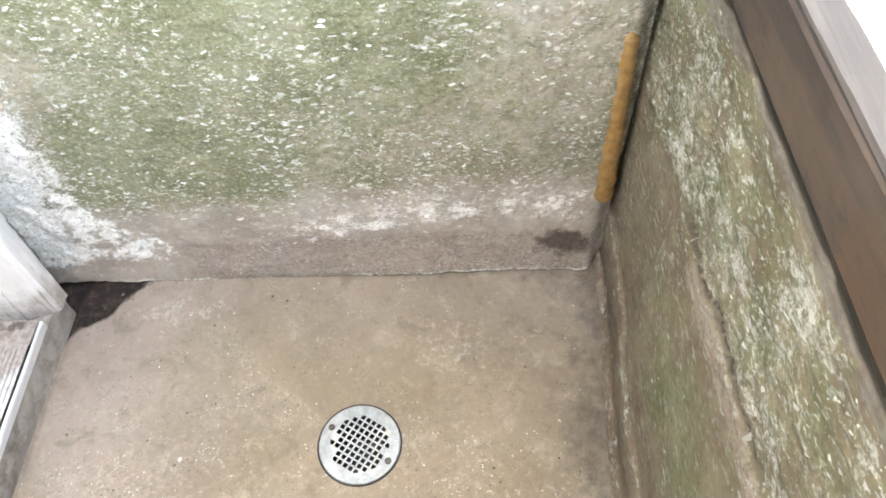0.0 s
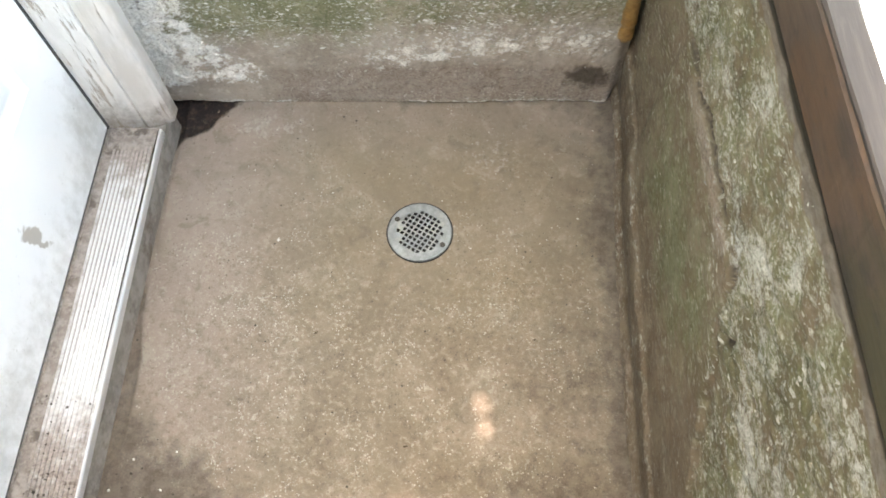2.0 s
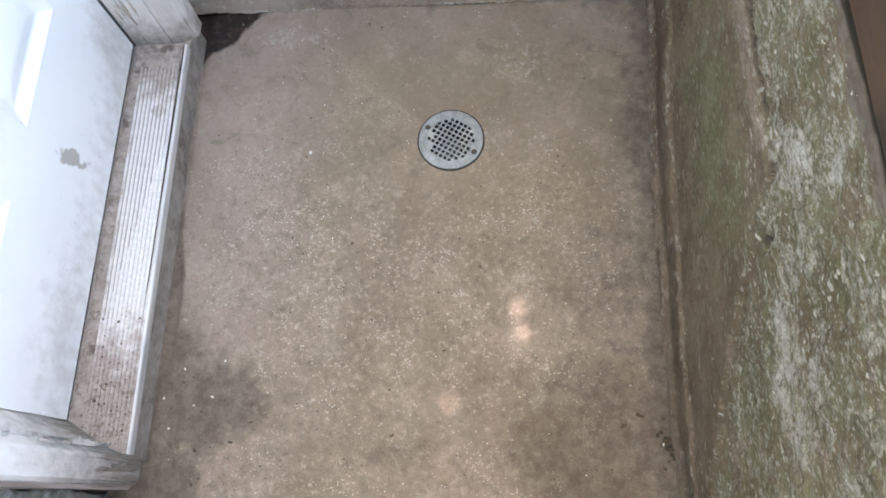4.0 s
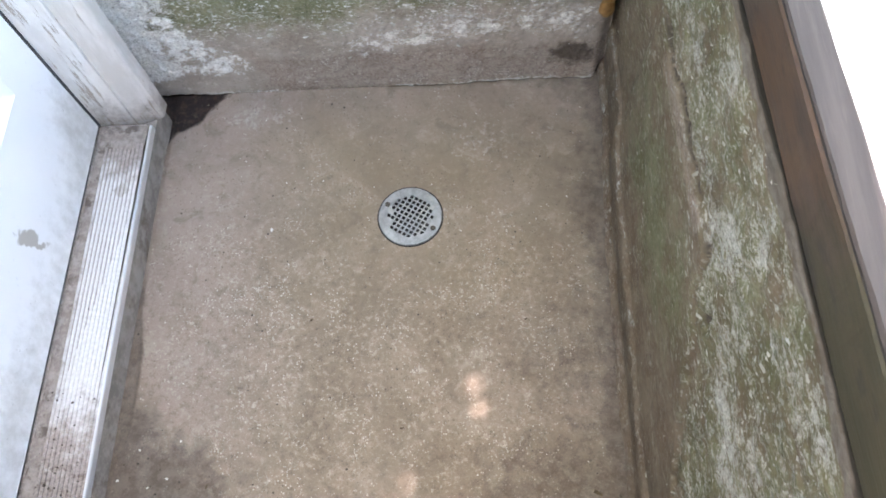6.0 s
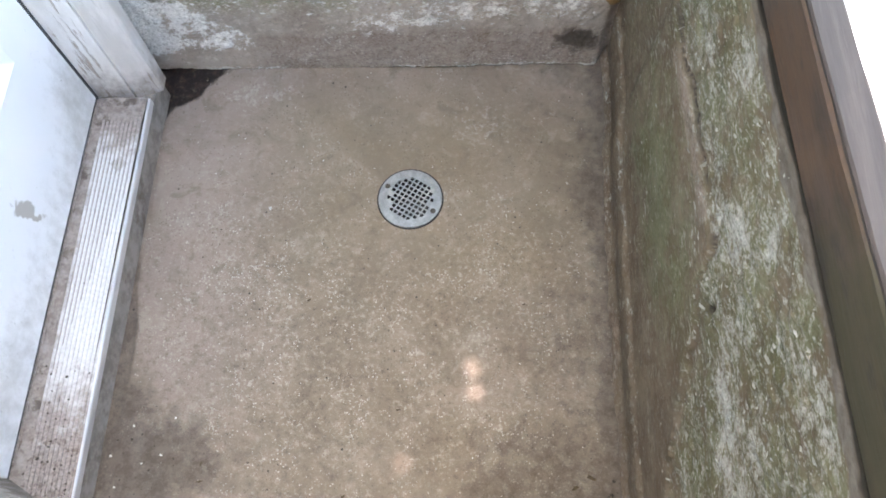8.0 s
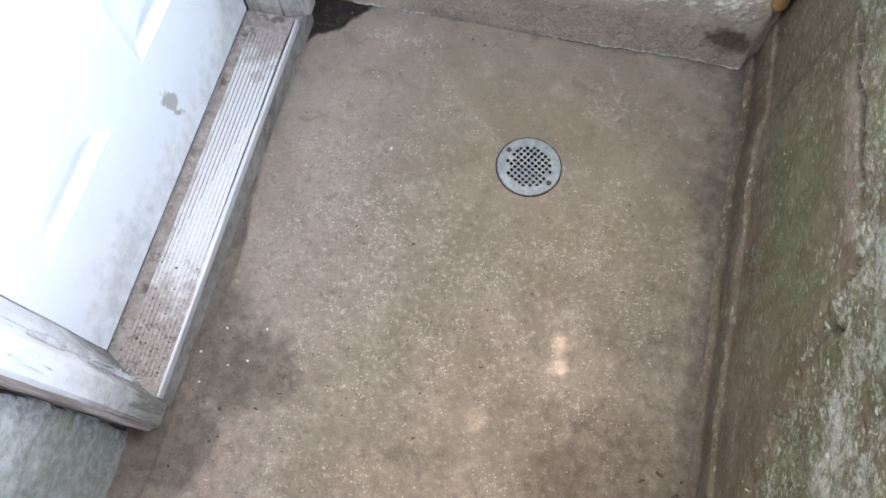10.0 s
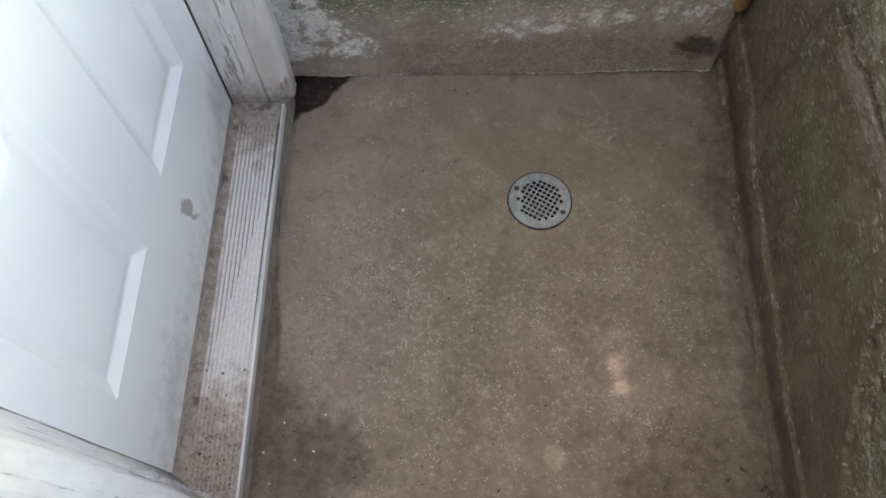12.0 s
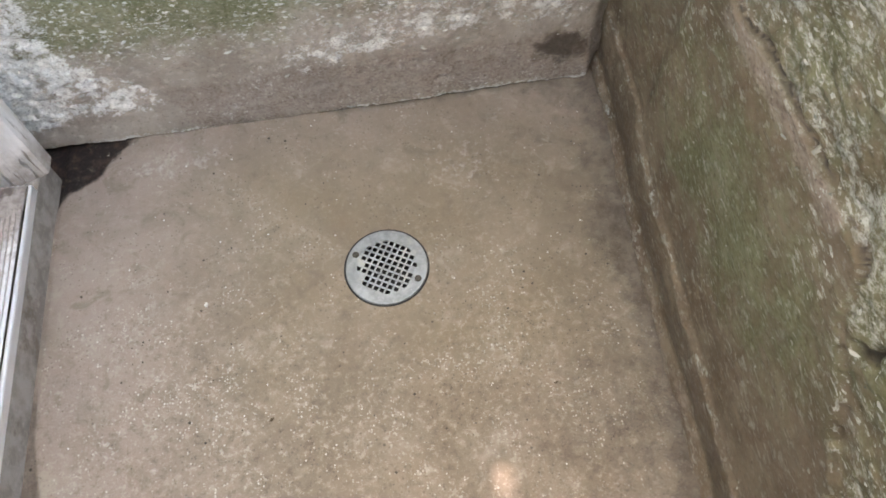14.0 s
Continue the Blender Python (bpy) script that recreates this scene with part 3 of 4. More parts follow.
def back_shape(x, z):
    # the slab's foot is undercut at the door side and rounded at the other end
    n1 = fbm(x, z, 6, 4, 1)
    y = 0.350 + 0.034 * x + 0.014 * ease(0.0, 0.14, z) + 0.010 * (n1 - 0.5) + 0.005 * (fbm(x, z * 1.4, 34, 5, 4, 0.6) - 0.5) + (0.0015 + 0.0025 * ease(0.12, 0.26, z)) * (fbm(x, z * 1.3, 120, 2, 6) - 0.5)
    lime_left = np.maximum(ease(-0.535, -0.600, x + 0.05 * (n1 - 0.5)) * ease(0.04, 0.10, z), ease(-0.40, -0.60, x) * 0.85 * ease(0.24, 0.42, z + 0.25 * (n1 - 0.5)))
    diag = 0.380 - 1.05 * np.maximum(x + 0.60, 0)
    flake = ease(diag + 0.035, diag - 0.02, z + 0.05 * (fbm(x, z, 20, 3, 9) - 0.5)) * ease(0.055, 0.10, z) * ease(-0.30, -0.42, x)
    band_top = 0.175 + 0.085 * ease(-0.25, 0.25, x)
    band = ease(band_top - 0.11, band_top - 0.06, z) * ease(band_top + 0.03, band_top - 0.02, z) * ease(-0.28, 0.0, x) * ease(0.56, 0.48, x)
    lip = ease(0.028, 0.010, z) * 0.42 * ease(0.0, 0.2, np.abs(x + 0.15))
    lime = np.clip(np.maximum.reduce([1.5 * lime_left * (0.35 + 1.1 * fbm(x, z, 34, 5, 30, 0.68)), 1.15 * flake * (1.9 * fbm(x, z, 38, 5, 27, 0.68) - 0.30), 1.0 * band * (1.5 * fbm(x * 0.7, z, 46, 4, 25, 0.65) + 0.5 * fbm(x, z, 10, 3, 29) - 0.42), 0.55 * ease(0.20, 0.12, z) * ease(-0.5, -0.3, x) * (fbm(x * 0.5, z, 26, 5, 26, 0.65) - 0.05), 1.7 * lip * (0.35 + 1.1 * fbm(x, z, 18, 4, 28)), 0.20 * ease(0.25, 0.4, z)]), 0, 1.5)
    moss = ease(0.17, 0.31, z + 0.10 * (n1 - 0.5) - 0.03 * ease(-0.2, 0.2, x)) * (0.55 + 0.8 * (fbm(x, z, 5, 3, 12) - 0.2)) * (1 - 0.8 * np.clip(lime_left, 0, 1))
    moss = moss * (1 - 0.35 * ease(0.15, 0.45, x))
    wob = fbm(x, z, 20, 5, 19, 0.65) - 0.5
    # a brown patch near the corner; colour also darkens into the corner and foot
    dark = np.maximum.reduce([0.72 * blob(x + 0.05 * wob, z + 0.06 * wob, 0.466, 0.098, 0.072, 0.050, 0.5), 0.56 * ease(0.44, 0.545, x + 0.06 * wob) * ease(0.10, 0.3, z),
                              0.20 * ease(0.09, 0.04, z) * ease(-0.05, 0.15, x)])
    bare = ease(0.19, 0.12, z + 0.05 * (n1 - 0.5)) * ease(-0.45, -0.3, x) * 0.58
    fleck = ease(0.14, 0.28, z) * (0.30 + 0.70 * ease(0.38, 0.62, fbm(x, z, 8, 3, 23))) * (1 - 0.35 * ease(0.35, 0.6, z)) + 0.5 * ease(0.06, 0.0, z) * ease(-0.2, 0.1, x)
    y = y - 0.004 * lime * ease(0.45, 0.6, fbm(x, z, 70, 3, 40))
    y = y + 0.022 * ease(0.018, 0.0, z) * ease(-0.50, -0.60, x)
    y = y + 0.012 * ease(0.014, 0.0, z) ** 2 + 0.05 * ease(0.515, 0.556, x) ** 2 * ease(0.06, 0.0, z) + 0.022 * ease(0.522, 0.553, x)
    return x, y, z, {"lime": lime, "moss": np.clip(moss, 0, 1), "dark": dark, "bare": bare, "fleck": fleck}


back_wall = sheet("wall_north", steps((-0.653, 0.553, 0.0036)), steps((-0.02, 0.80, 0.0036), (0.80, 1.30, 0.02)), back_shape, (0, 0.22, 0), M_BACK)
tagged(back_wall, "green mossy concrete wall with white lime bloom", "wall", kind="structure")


def crack_height(y):
    """The height at which the lower plaster coat of the retaining wall ends."""
    return np.interp(y, [-1.1, -0.9, -0.755, -0.63, -0.56, -0.50, -0.455, -0.415, -0.392, -0.378, -0.31, -0.11, 0.10, 0.5],
                     [0.05, 0.12, 0.215, 0.300, 0.370, 0.420, 0.455, 0.50, 0.560, 0.572, 0.572, 0.566, 0.548, 0.53])


def right_shape(y, z):
    n1 = fbm(y, z, 5, 4, 51)
    x = np.interp(y, [-2.4, -0.7, -0.3, 0.0, 0.3, 0.5], [0.564, 0.564, 0.558, 0.558, 0.562, 0.562]) + (0.042 - 0.045 * (np.clip(y, -1.2, 0.4) + 0.15)) * (np.clip(z, 0, 1) / 0.81) ** 1.6 - 0.012 * ease(0.1, 0.35, y) * ease(0.1, 0.5, z) + 0.012 * (n1 - 0.5)
    top = crack_height(y + 0.02 * (fbm(y, z, 18, 3, 52) - 0.5)) + (0.020 + 0.06 * ease(-0.38, -0.55, y)) * (fbm(y, z, 18, 6, 53, 0.62) - 0.5)
    coat = ease(top + 0.004, top - 0.004, z)
    edge = ease(0.09, 0.15, y)
    rough = 1 - coat
    soft = 0.012 + 0.05 * ease(-0.38, -0.55, y)
    mossy = ease(top - soft, top + soft, z)
    x = x - coat * 0.011 * (1 - edge)
    strip = ease(0.756, 0.776, z)
    x = x - rough * (1 - 0.85 * strip) * (0.020 * (fbm(y * 0.6, z, 20, 5, 54, 0.62) - 0.5) + 0.010 * (fbm(y * 0.5, z, 95, 3, 55) - 0.5))
    x = x - coat * (0.007 * (fbm(y * 0.5, z, 14, 5, 56, 0.6) - 0.5) + 0.003 * (fbm(y * 0.5, z, 100, 3, 57) - 0.5))
    # mortar ridges along the foot
    hi = np.interp(y, [-1.0, -0.66, -0.40, -0.19, 0.03, 0.21, 0.45], [0.085, 0.095, 0.108, 0.120, 0.145, 0.155, 0.16]) + 0.022 * (fbm(y, z * 0, 10, 5, 58, 0.6) - 0.5)
    foot = 0.030 + 0.045 * (fbm(y, z * 0, 9, 6, 59, 0.62) - 0.5)
    x = x - (0.008 + 0.010 * (fbm(y * 0.6, z, 26, 5, 74, 0.65) - 0.5)) * ease(hi + 0.006, hi - 0.004, z) - (0.013 + 0.010 * (fbm(y, z, 22, 5, 68, 0.65) - 0.5)) * ease(foot + 0.007, foot - 0.012, z) - 0.006 * np.exp(-(((z - hi) / 0.004) ** 2)) * ease(0.3, 0.6, fbm(y, z * 0, 20, 3, 60))
    # a hole and split in the coat
    hole = 0.8 * blob(y + 0.05 * (fbm(y, z, 40, 4, 83) - 0.5), z + 0.06 * (fbm(y, z, 40, 4, 84) - 0.5), -0.466, 0.508, 0.013, 0.018, 0.8)
    split = np.exp(-(((z - 0.548 - 0.08 * (y + 0.50) - 0.012 * (fbm(y, z * 0, 30, 3, 61) - 0.5)) / 0.004) ** 2)) * ease(-0.60, -0.55, y) * ease(-0.42, -0.45, y)
    groove = np.exp(-(((z - top - 0.001) / 0.0030) ** 2)) * (1 - edge) * ease(-0.44, -0.38, y) * ease(0.30, 0.55, fbm(y, z * 0, 13, 4, 69) + 0.05)
    x = x + 0.020 * hole + 0.008 * split + 0.005 * groove
    x = x + 0.005 * ease(0.800, 0.808, z) ** 2
    wy, wz = y + 0.14 * (fbm(y, z, 7, 4, 75) - 0.5), z + 0.14 * (fbm(y, z, 7, 4, 76) - 0.5)
    rim = ease(0.780, 0.794, z + 0.06 * (fbm(y, z, 11, 4, 66) - 0.5))
    white = np.maximum.reduce([blob(wy, wz, -0.395, 0.645, 0.075, 0.090, 0.7), 0.85 * blob(wy, wz, -0.63, 0.53, 0.17, 0.08, 0.7), 0.7 * blob(wy, wz, -0.425, 0.545, 0.05, 0.05, 0.7), 0.45 * blob(wy, wz, -0.05, 0.62, 0.20, 0.05, 0.8)])
    lime = np.clip(mossy * (0.34 + 1.0 * (fbm(y * 0.6, z, 26, 4, 62, 0.6) - 0.48) + 0.35 * (fbm(y, z, 6, 3, 65) - 0.5)) + 0.27 * white * mossy + 0.62 * np.exp(-(((z - hi) / 0.0045) ** 2)) * ease(0.38, 0.6, fbm(y, z, 24, 4, 73)) + 0.30 * np.exp(-(((z - foot) / 0.008) ** 2))
                   + 0.16 * ease(0.05, 0.0, top - z) * coat * ease(0.05, -0.05, y) * ease(-0.36, -0.33, y), 0, 1)
    moss = np.clip((coat * ease(0.13, 0.26, z) * ease(-0.66, -0.24, y + 0.5 * (z - 0.35) + 0.36 * (fbm(y, z, 9, 5, 77, 0.62) - 0.5)) * 0.46 + 0.60 * coat * blob(wy, wz, -0.22, 0.37, 0.24, 0.12, 0.9) + mossy * 0.80) * (0.40 + 1.1 * (fbm(y, z, 14, 5, 63, 0.65) - 0.15)), 0, 1)
    bare = 0.60 * ease(top - 0.060, top - 0.02, z + 0.03 * (fbm(y, z, 20, 4, 67) - 0.5)) * coat * ease(0.08, 0.0, y) * ease(-0.345, -0.33, y)
    bare = np.maximum(bare, 0.48 * ease(foot + 0.012, foot - 0.004, z + 0.02 * (fbm(y, z, 30, 4, 85) - 0.5)))
    # shade painted into hole, split, crack and top joint; darker foot and near end
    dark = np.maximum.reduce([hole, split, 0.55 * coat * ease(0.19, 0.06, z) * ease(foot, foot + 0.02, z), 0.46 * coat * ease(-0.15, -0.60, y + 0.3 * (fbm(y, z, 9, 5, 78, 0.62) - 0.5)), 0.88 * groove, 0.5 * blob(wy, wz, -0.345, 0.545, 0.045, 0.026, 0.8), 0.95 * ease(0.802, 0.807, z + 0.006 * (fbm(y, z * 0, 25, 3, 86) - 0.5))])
    fleck = (0.48 + 0.50 * mossy + 0.50 * ease(0.5, 0.7, fbm(y, z, 9, 3, 64))) * (1 - 0.75 * rim)
    lime = lime * (1 - 0.8 * rim)
    moss = moss * (1 - 0.8 * rim)
    return x, y, z, {"lime": lime, "moss": moss, "bare": bare, "dark": np.clip(dark, 0, 1), "fleck": np.clip(fleck, 0, 1), "strip": 0.9 * rim}


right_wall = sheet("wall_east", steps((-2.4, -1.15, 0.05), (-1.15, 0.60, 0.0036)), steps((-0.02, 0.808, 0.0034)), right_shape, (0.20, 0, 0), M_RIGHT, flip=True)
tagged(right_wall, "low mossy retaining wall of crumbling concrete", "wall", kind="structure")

# house wall with the doorway, and unseen plain walls added to close the place
bm = bmesh.new()
box(bm, -0.90, -0.676, -2.40, -0.862, -0.02, 2.75)
box(bm, -0.90, -0.655, 0.262, 2.40, -0.02, 2.75)
box(bm, -0.90, -0.655, -0.862, 0.262, 2.22, 2.75)
tagged(part("wall_west", bm, M_STUCCO), "white painted house wall, dirty and green at the foot", "wall", kind="structure")


def coat_shape(y, z):
    d = -0.862 - y + 0.012 * (fbm(z, y, 22, 4, 90) - 0.5)
    edge = ease(0.045, 0.0, d + 0.06 * (fbm(y, z, 16, 5, 91, 0.65) - 0.5))
    chip = edge * ease(0.40, 0.58, fbm(y, z * 0.6, 30, 5, 92, 0.65))
    gap = ease(0.008, 0.001, d + 0.018 * (fbm(y * 0, z, 30, 4, 93) - 0.5))
    grime = np.maximum(ease(0.72, 0.26, z + 0.24 * (fbm(y, z, 7, 5, 94, 0.6) - 0.5) + 0.4 * np.maximum(d - 0.12, 0)), 0.45 * edge)
    x = -0.657 + 0.006 * (fbm(y, z, 9, 4, 95) - 0.5) + 0.006 * (fbm(y, z, 60, 4, 96, 0.65) - 0.5) - 0.005 * chip - 0.012 * gap
    return x, y, z, {"chip": chip, "grime": grime, "gap": gap}


coat = sheet("wall_west_plaster", steps((-2.40, -1.45, 0.05), (-1.45, -0.863, 0.0045)), steps((-0.02, 1.40, 0.0055), (1.40, 2.75, 0.05)), coat_shape, (-0.018, 0, 0), M_COAT)
tagged(coat, "flaking whitewashed plaster, grey-green towards its foot", "wall", kind="structure")
# unseen wall behind the camera, its height set to limit light from the south
tagged(part("closing_wall_south", boxed(-0.65, 0.70, -1.72, -1.50, -0.1, 1.15), M_END), "unseen plain wall added to close and shade the near end", "wall", kind="structure")
bm = bmesh.new()
for x0, x1, y0, y1 in ((0.645, 60, -60, 60), (-60, 0.645, 0.60, 60), (-60, 0.645, -60, -1.72)):
    box(bm, x0, x1, y0, y1, 0.55, 0.905)
tagged(part("ground", bm, M_GROUND), "pale sunlit gravel ground beyond the timber edging", "ground", kind="structure")

# unseen overhead slab, added to keep skylight off the near floor
tagged(part("ceiling", boxed(-0.65, 1.30, -2.40, -0.50, 2.20, 2.28), M_BLOCKER), "unseen slab added overhead to shade the near floor", "ceiling", kind="structure")

# unseen board added above the back wall: blocks the sun, its holes cast sun spots
SPOTS = [(0.210, -0.452, 3, 0.012), (0.221, -0.506, 3, 0.010), (0.066, -0.667, 2, 0.006)]
UPPER_Y = 0.62
bm = bmesh.new()
cuts = []
for hx, hy, count, spread in SPOTS:
    k = (UPPER_Y - hy) / SUN.y
    for i in range(count):
        a = i * 2.4 + hx * 40
        cuts.append((hx + SUN.x * k + spread * math.cos(a), SUN.z * k + 1.6 * spread * math.sin(a), 0.0062 + 0.0012 * (i % 3), 0.0090))
xs = sorted({-0.65, 0.704, *(v for hx, hz, rx, rz in cuts for v in (hx - rx, hx + rx))})
zs = sorted({1.30, 4.4, *(v for hx, hz, rx, rz in cuts for v in (hz - rz, hz + rz))})
for x0, x1 in zip(xs, xs[1:]):
    for z0, z1 in zip(zs, zs[1:]):
        cx, cz = (x0 + x1) / 2, (z0 + z1) / 2
        if not any(abs(cx - hx) < rx and abs(cz - hz) < rz for hx, hz, rx, rz in cuts):
            box(bm, x0, x1, UPPER_Y - 0.003, UPPER_Y, z0, z1)
box(bm, -0.65, 0.555, 0.38, UPPER_Y - 0.011, 1.285, 1.30)
box(bm, 0.556, 0.704, UPPER_Y - 0.01, UPPER_Y, 0.30, 1.299)
tagged(part("sun_blocker_north", bm, M_BLOCKER), "unseen board added to block the sun, with holes for the sun spots", "wall", kind="structure")

# ---- doorway ----
sill = part("door_sill", boxed(-0.76, SILL_X - 0.003, -0.80, 0.262, -0.02, 0.0805, 0.004), M_SILL)
tagged(sill, "grey concrete door sill stained with dirt", "door sill", kind="structure")


PANEL_Y, PANEL_Z = ((-0.644, -0.362), (-0.212, 0.055)), ((0.424, 0.92), (1.04, 1.64), (1.76, 2.00))


def in_panel(y, z):
    return np.any([(y > a) & (y < b) & (z > c) & (z < d) for a, b in PANEL_Y for c, d in PANEL_Z], axis=0)


def door_front(y, z):
    x = np.full_like(y, DOOR_X)
    for y0, y1 in PANEL_Y:
        for z0, z1 in PANEL_Z:
            d = np.minimum.reduce([y - y0, y1 - y, z - z0, z1 - z])
            x = x - np.where(d > 0, np.interp(d, [0, 0.004, 0.026, 0.032, 0.062, 0.07], [0, 0.001, 0.0125, 0.0125, 0.004, 0.003]), 0)
    low = ease(0.36, 0.11, z)
    soil = np.clip(0.75 * low + 0.55 * blob(y, z, 0.14, 0.22, 0.10, 0.17, 0.6) + 0.3 * blob(y, z, -0.55, 0.24, 0.16, 0.10, 0.6), 0, 1)
    my = y + 0.35 * (z - 0.28) + 0.055 * (fbm(y, z, 26, 5, 81, 0.6) - 0.5)
    mz = z + 0.07 * (fbm(y, z, 26, 5, 82, 0.6) - 0.5)
    mark = np.maximum(blob(my, mz, -0.202, 0.276, 0.024, 0.036, 0.5), 0.75 * blob(my, mz, -0.212, 0.226, 0.009, 0.026, 0.8))
    return x, y, z, {"soil": soil, "mark": mark}


door = thing("door_1", (DOOR_X, DOOR_S, TREAD_Z), "closed white panelled door, grimy along its bottom edge", "door", "structure")
leaf = sheet("leaf", steps((DOOR_S + 0.004, -0.644, 0.0042), (-0.644, -0.362, 0.0042), (-0.362, -0.212, 0.0042), (-0.212, 0.055, 0.0042), (0.055, DOOR_N - 0.008, 0.0042)),
             steps((0.112, 0.424, 0.0042), (0.424, 0.92, 0.0042), (0.92, 1.04, 0.0042), (1.04, 1.64, 0.010), (1.64, 1.76, 0.010), (1.76, 2.00, 0.010), (2.00, 2.13, 0.010)),
             door_front, (-0.045, 0, 0), M_DOOR, keep=lambda y, z: ~in_panel(y, z))
leaf.parent = door
leaf.matrix_parent_inverse = door.matrix_world.inverted()
for y0, y1 in PANEL_Y:
    for z0, z1 in PANEL_Z:
        panel = sheet("panel", steps((y0, y1, 0.0042)), steps((z0, z1, 0.0042 if z0 < 1 else 0.010)), door_front, (-0.030, 0, 0), M_DOOR)
        panel.parent = leaf
        panel.matrix_parent_inverse = leaf.matrix_world.inverted()
part("weatherstrip", boxed(DOOR_X - 0.03, DOOR_X + 0.002, DOOR_N - 0.0075, DOOR_N - 0.0005, 0.105, 2.14), M_RUBBER, door, "dark rubber strip")
part("sweep", boxed(DOOR_X - 0.04, DOOR_X - 0.004, DOOR_S + 0.004, DOOR_N - 0.006, 0.100, 0.113), M_RUBBER, door, "dark rubber sweep")

door_frame = thing("door_frame", (-0.66, DOOR_N, 0), "weathered wooden door frame in flaking white paint", "door frame", "structure")
far = [(-0.76, DOOR_N + 0.002), (-0.730, DOOR_N), (-0.645, 0.1905), (-0.639, 0.1925), (-0.6375, 0.199), (-0.6375, 0.262), (-0.76, 0.262)]
far_casing = [(-0.6370, 0.200), (-0.6350, 0.1955), (-0.630, 0.1965), (-0.582, 0.216), (-0.575, 0.221), (-0.574, 0.227), (-0.574, 0.257), (-0.583, 0.263), (-0.6370, 0.263)]
near = [(-0.76, -0.7265), (-0.726, -0.7262), (-0.656, -0.765), (-0.651, -0.768), (-0.6505, -0.774), (-0.6505, -0.848), (-0.76, -0.848)]
near_casing = [(-0.650, -0.775), (-0.647, -0.7705), (-0.602, -0.790), (-0.594, -0.794), (-0.590, -0.800), (-0.590, -0.842), (-0.596, -0.850), (-0.650, -0.850)]
part("jamb", prism(far[::-1], 0.0815, 2.14, 150, 0.0016, 1), M_JAMB, door_frame)
part("casing", prism(far_casing[::-1], 0.0815, 2.14, 150, 0.0012, 4), M_CASING, door_frame, "greyed casing strip")
part("jamb", prism(near, 0.035, 2.14, 150, 0.0020, 7), M_JAMB_NEAR, door_frame, "jamb with paint peeling off near its foot")
part("casing", prism(near_casing, 0.033, 2.14, 150, 0.0022, 9), M_JAMB_NEAR, door_frame, "peeling white casing strip")
part("edge_strip", prism([(-0.596, -0.8505), (-0.657, -0.8505), (-0.657, -0.861), (-0.606, -0.860)], 0.040, 2.14, 150, 0.0025, 3), M_BARE, door_frame, "bare brown wooden edge strip")
part("header", boxed(-0.76, -0.58, DOOR_S - 0.10, 0.264, 2.14, 2.22, 0.004), M_JAMB, door_frame)


def curl(length, width, seed):
    """A thin curl of paint: attached along z, lifting off towards +y at its ragged rim."""
    bm = bmesh.new()
    grids = []
    for side in (0.0, 0.0011):
        rows = []
        for i in range(13):
            t = i / 12
            w = width * math.sin(math.pi * (0.06 + 0.9 * t)) * (0.75 + 0.7 * noise.noise(Vector((t * 6, seed, 0.3))))
            rows.append([bm.verts.new(((k / 5 - 0.1) * w, side + 0.0012 + 0.012 * (k / 5) ** 2 * (0.4 + abs(noise.noise(Vector((t * 3, seed, 1.7))))), (t - 0.5) * length + 0.004 * noise.noise(Vector((t * 9, k * 0.6, seed))))) for k in range(6)])
        grids.append(rows)
    for rows in grids:
        for a, b in zip(rows, rows[1:]):
            for k in range(5):
                bm.faces.new((a[k], a[k + 1], b[k + 1], b[k]))
    lo, hi = grids
    rim = [(i, 0) for i in range(13)] + [(12, k) for k in range(1, 6)] + [(i, 5) for i in range(11, -1, -1)] + [(0, k) for k in range(4, 0, -1)]
    for (i, k), (j, m) in zip(rim, rim[1:] + rim[:1]):
        bm.faces.new((lo[i][k], lo[j][m], hi[j][m], hi[i][k]))
    return bm


FACE = math.degrees(math.atan2(-0.0195, 0.045))
for i, (along, z, length, width, flip) in enumerate(((0.010, 0.300, 0.11, 0.022, 1), (0.026, 0.215, 0.09, 0.020, -1), (0.014, 0.435, 0.14, 0.018, -1), (0.034, 0.335, 0.10, 0.016, 1), (0.020, 0.150, 0.06, 0.018, 1), (0.030, 0.520, 0.12, 0.015, -1))):
    flake = part("paint_flake", curl(length, width, i * 3.1 + 0.7), M_FLAKE, None, "lifting curl of white paint", smooth=True)
    flake.matrix_world = pose(-0.647 + along, -0.7700 - along * 0.0195 / 0.045, z, 0, 0, FACE) @ Matrix.Diagonal((flip, 1, 1, 1))
    bpy.context.view_layer.update()
    flake.parent = door_frame
    flake.matrix_parent_inverse = door_frame.matrix_world.inverted()

threshold = thing("threshold", (-0.65, -0.29, TREAD_Z - 0.02), "ribbed aluminium threshold, dirty along the door", "threshold")
RIBS = 10
profile = [(-0.745, TREAD_Z - 0.016), (-0.745, TREAD_Z), (-0.699, TREAD_Z)]
for k in range(RIBS):
    rx = -0.699 + k * 0.0099
    profile += [(rx + 0.0006, TREAD_Z + 0.0028), (rx + 0.0014, TREAD_Z + 0.0032), (rx + 0.0060, TREAD_Z + 0.0032), (rx + 0.0068, TREAD_Z + 0.0028), (rx + 0.0074, TREAD_Z + 0.0002), (rx + 0.0099, TREAD_Z + 0.0002)]
profile += [(-0.5965, TREAD_Z + 0.0002), (-0.5965, TREAD_Z - 0.016)]


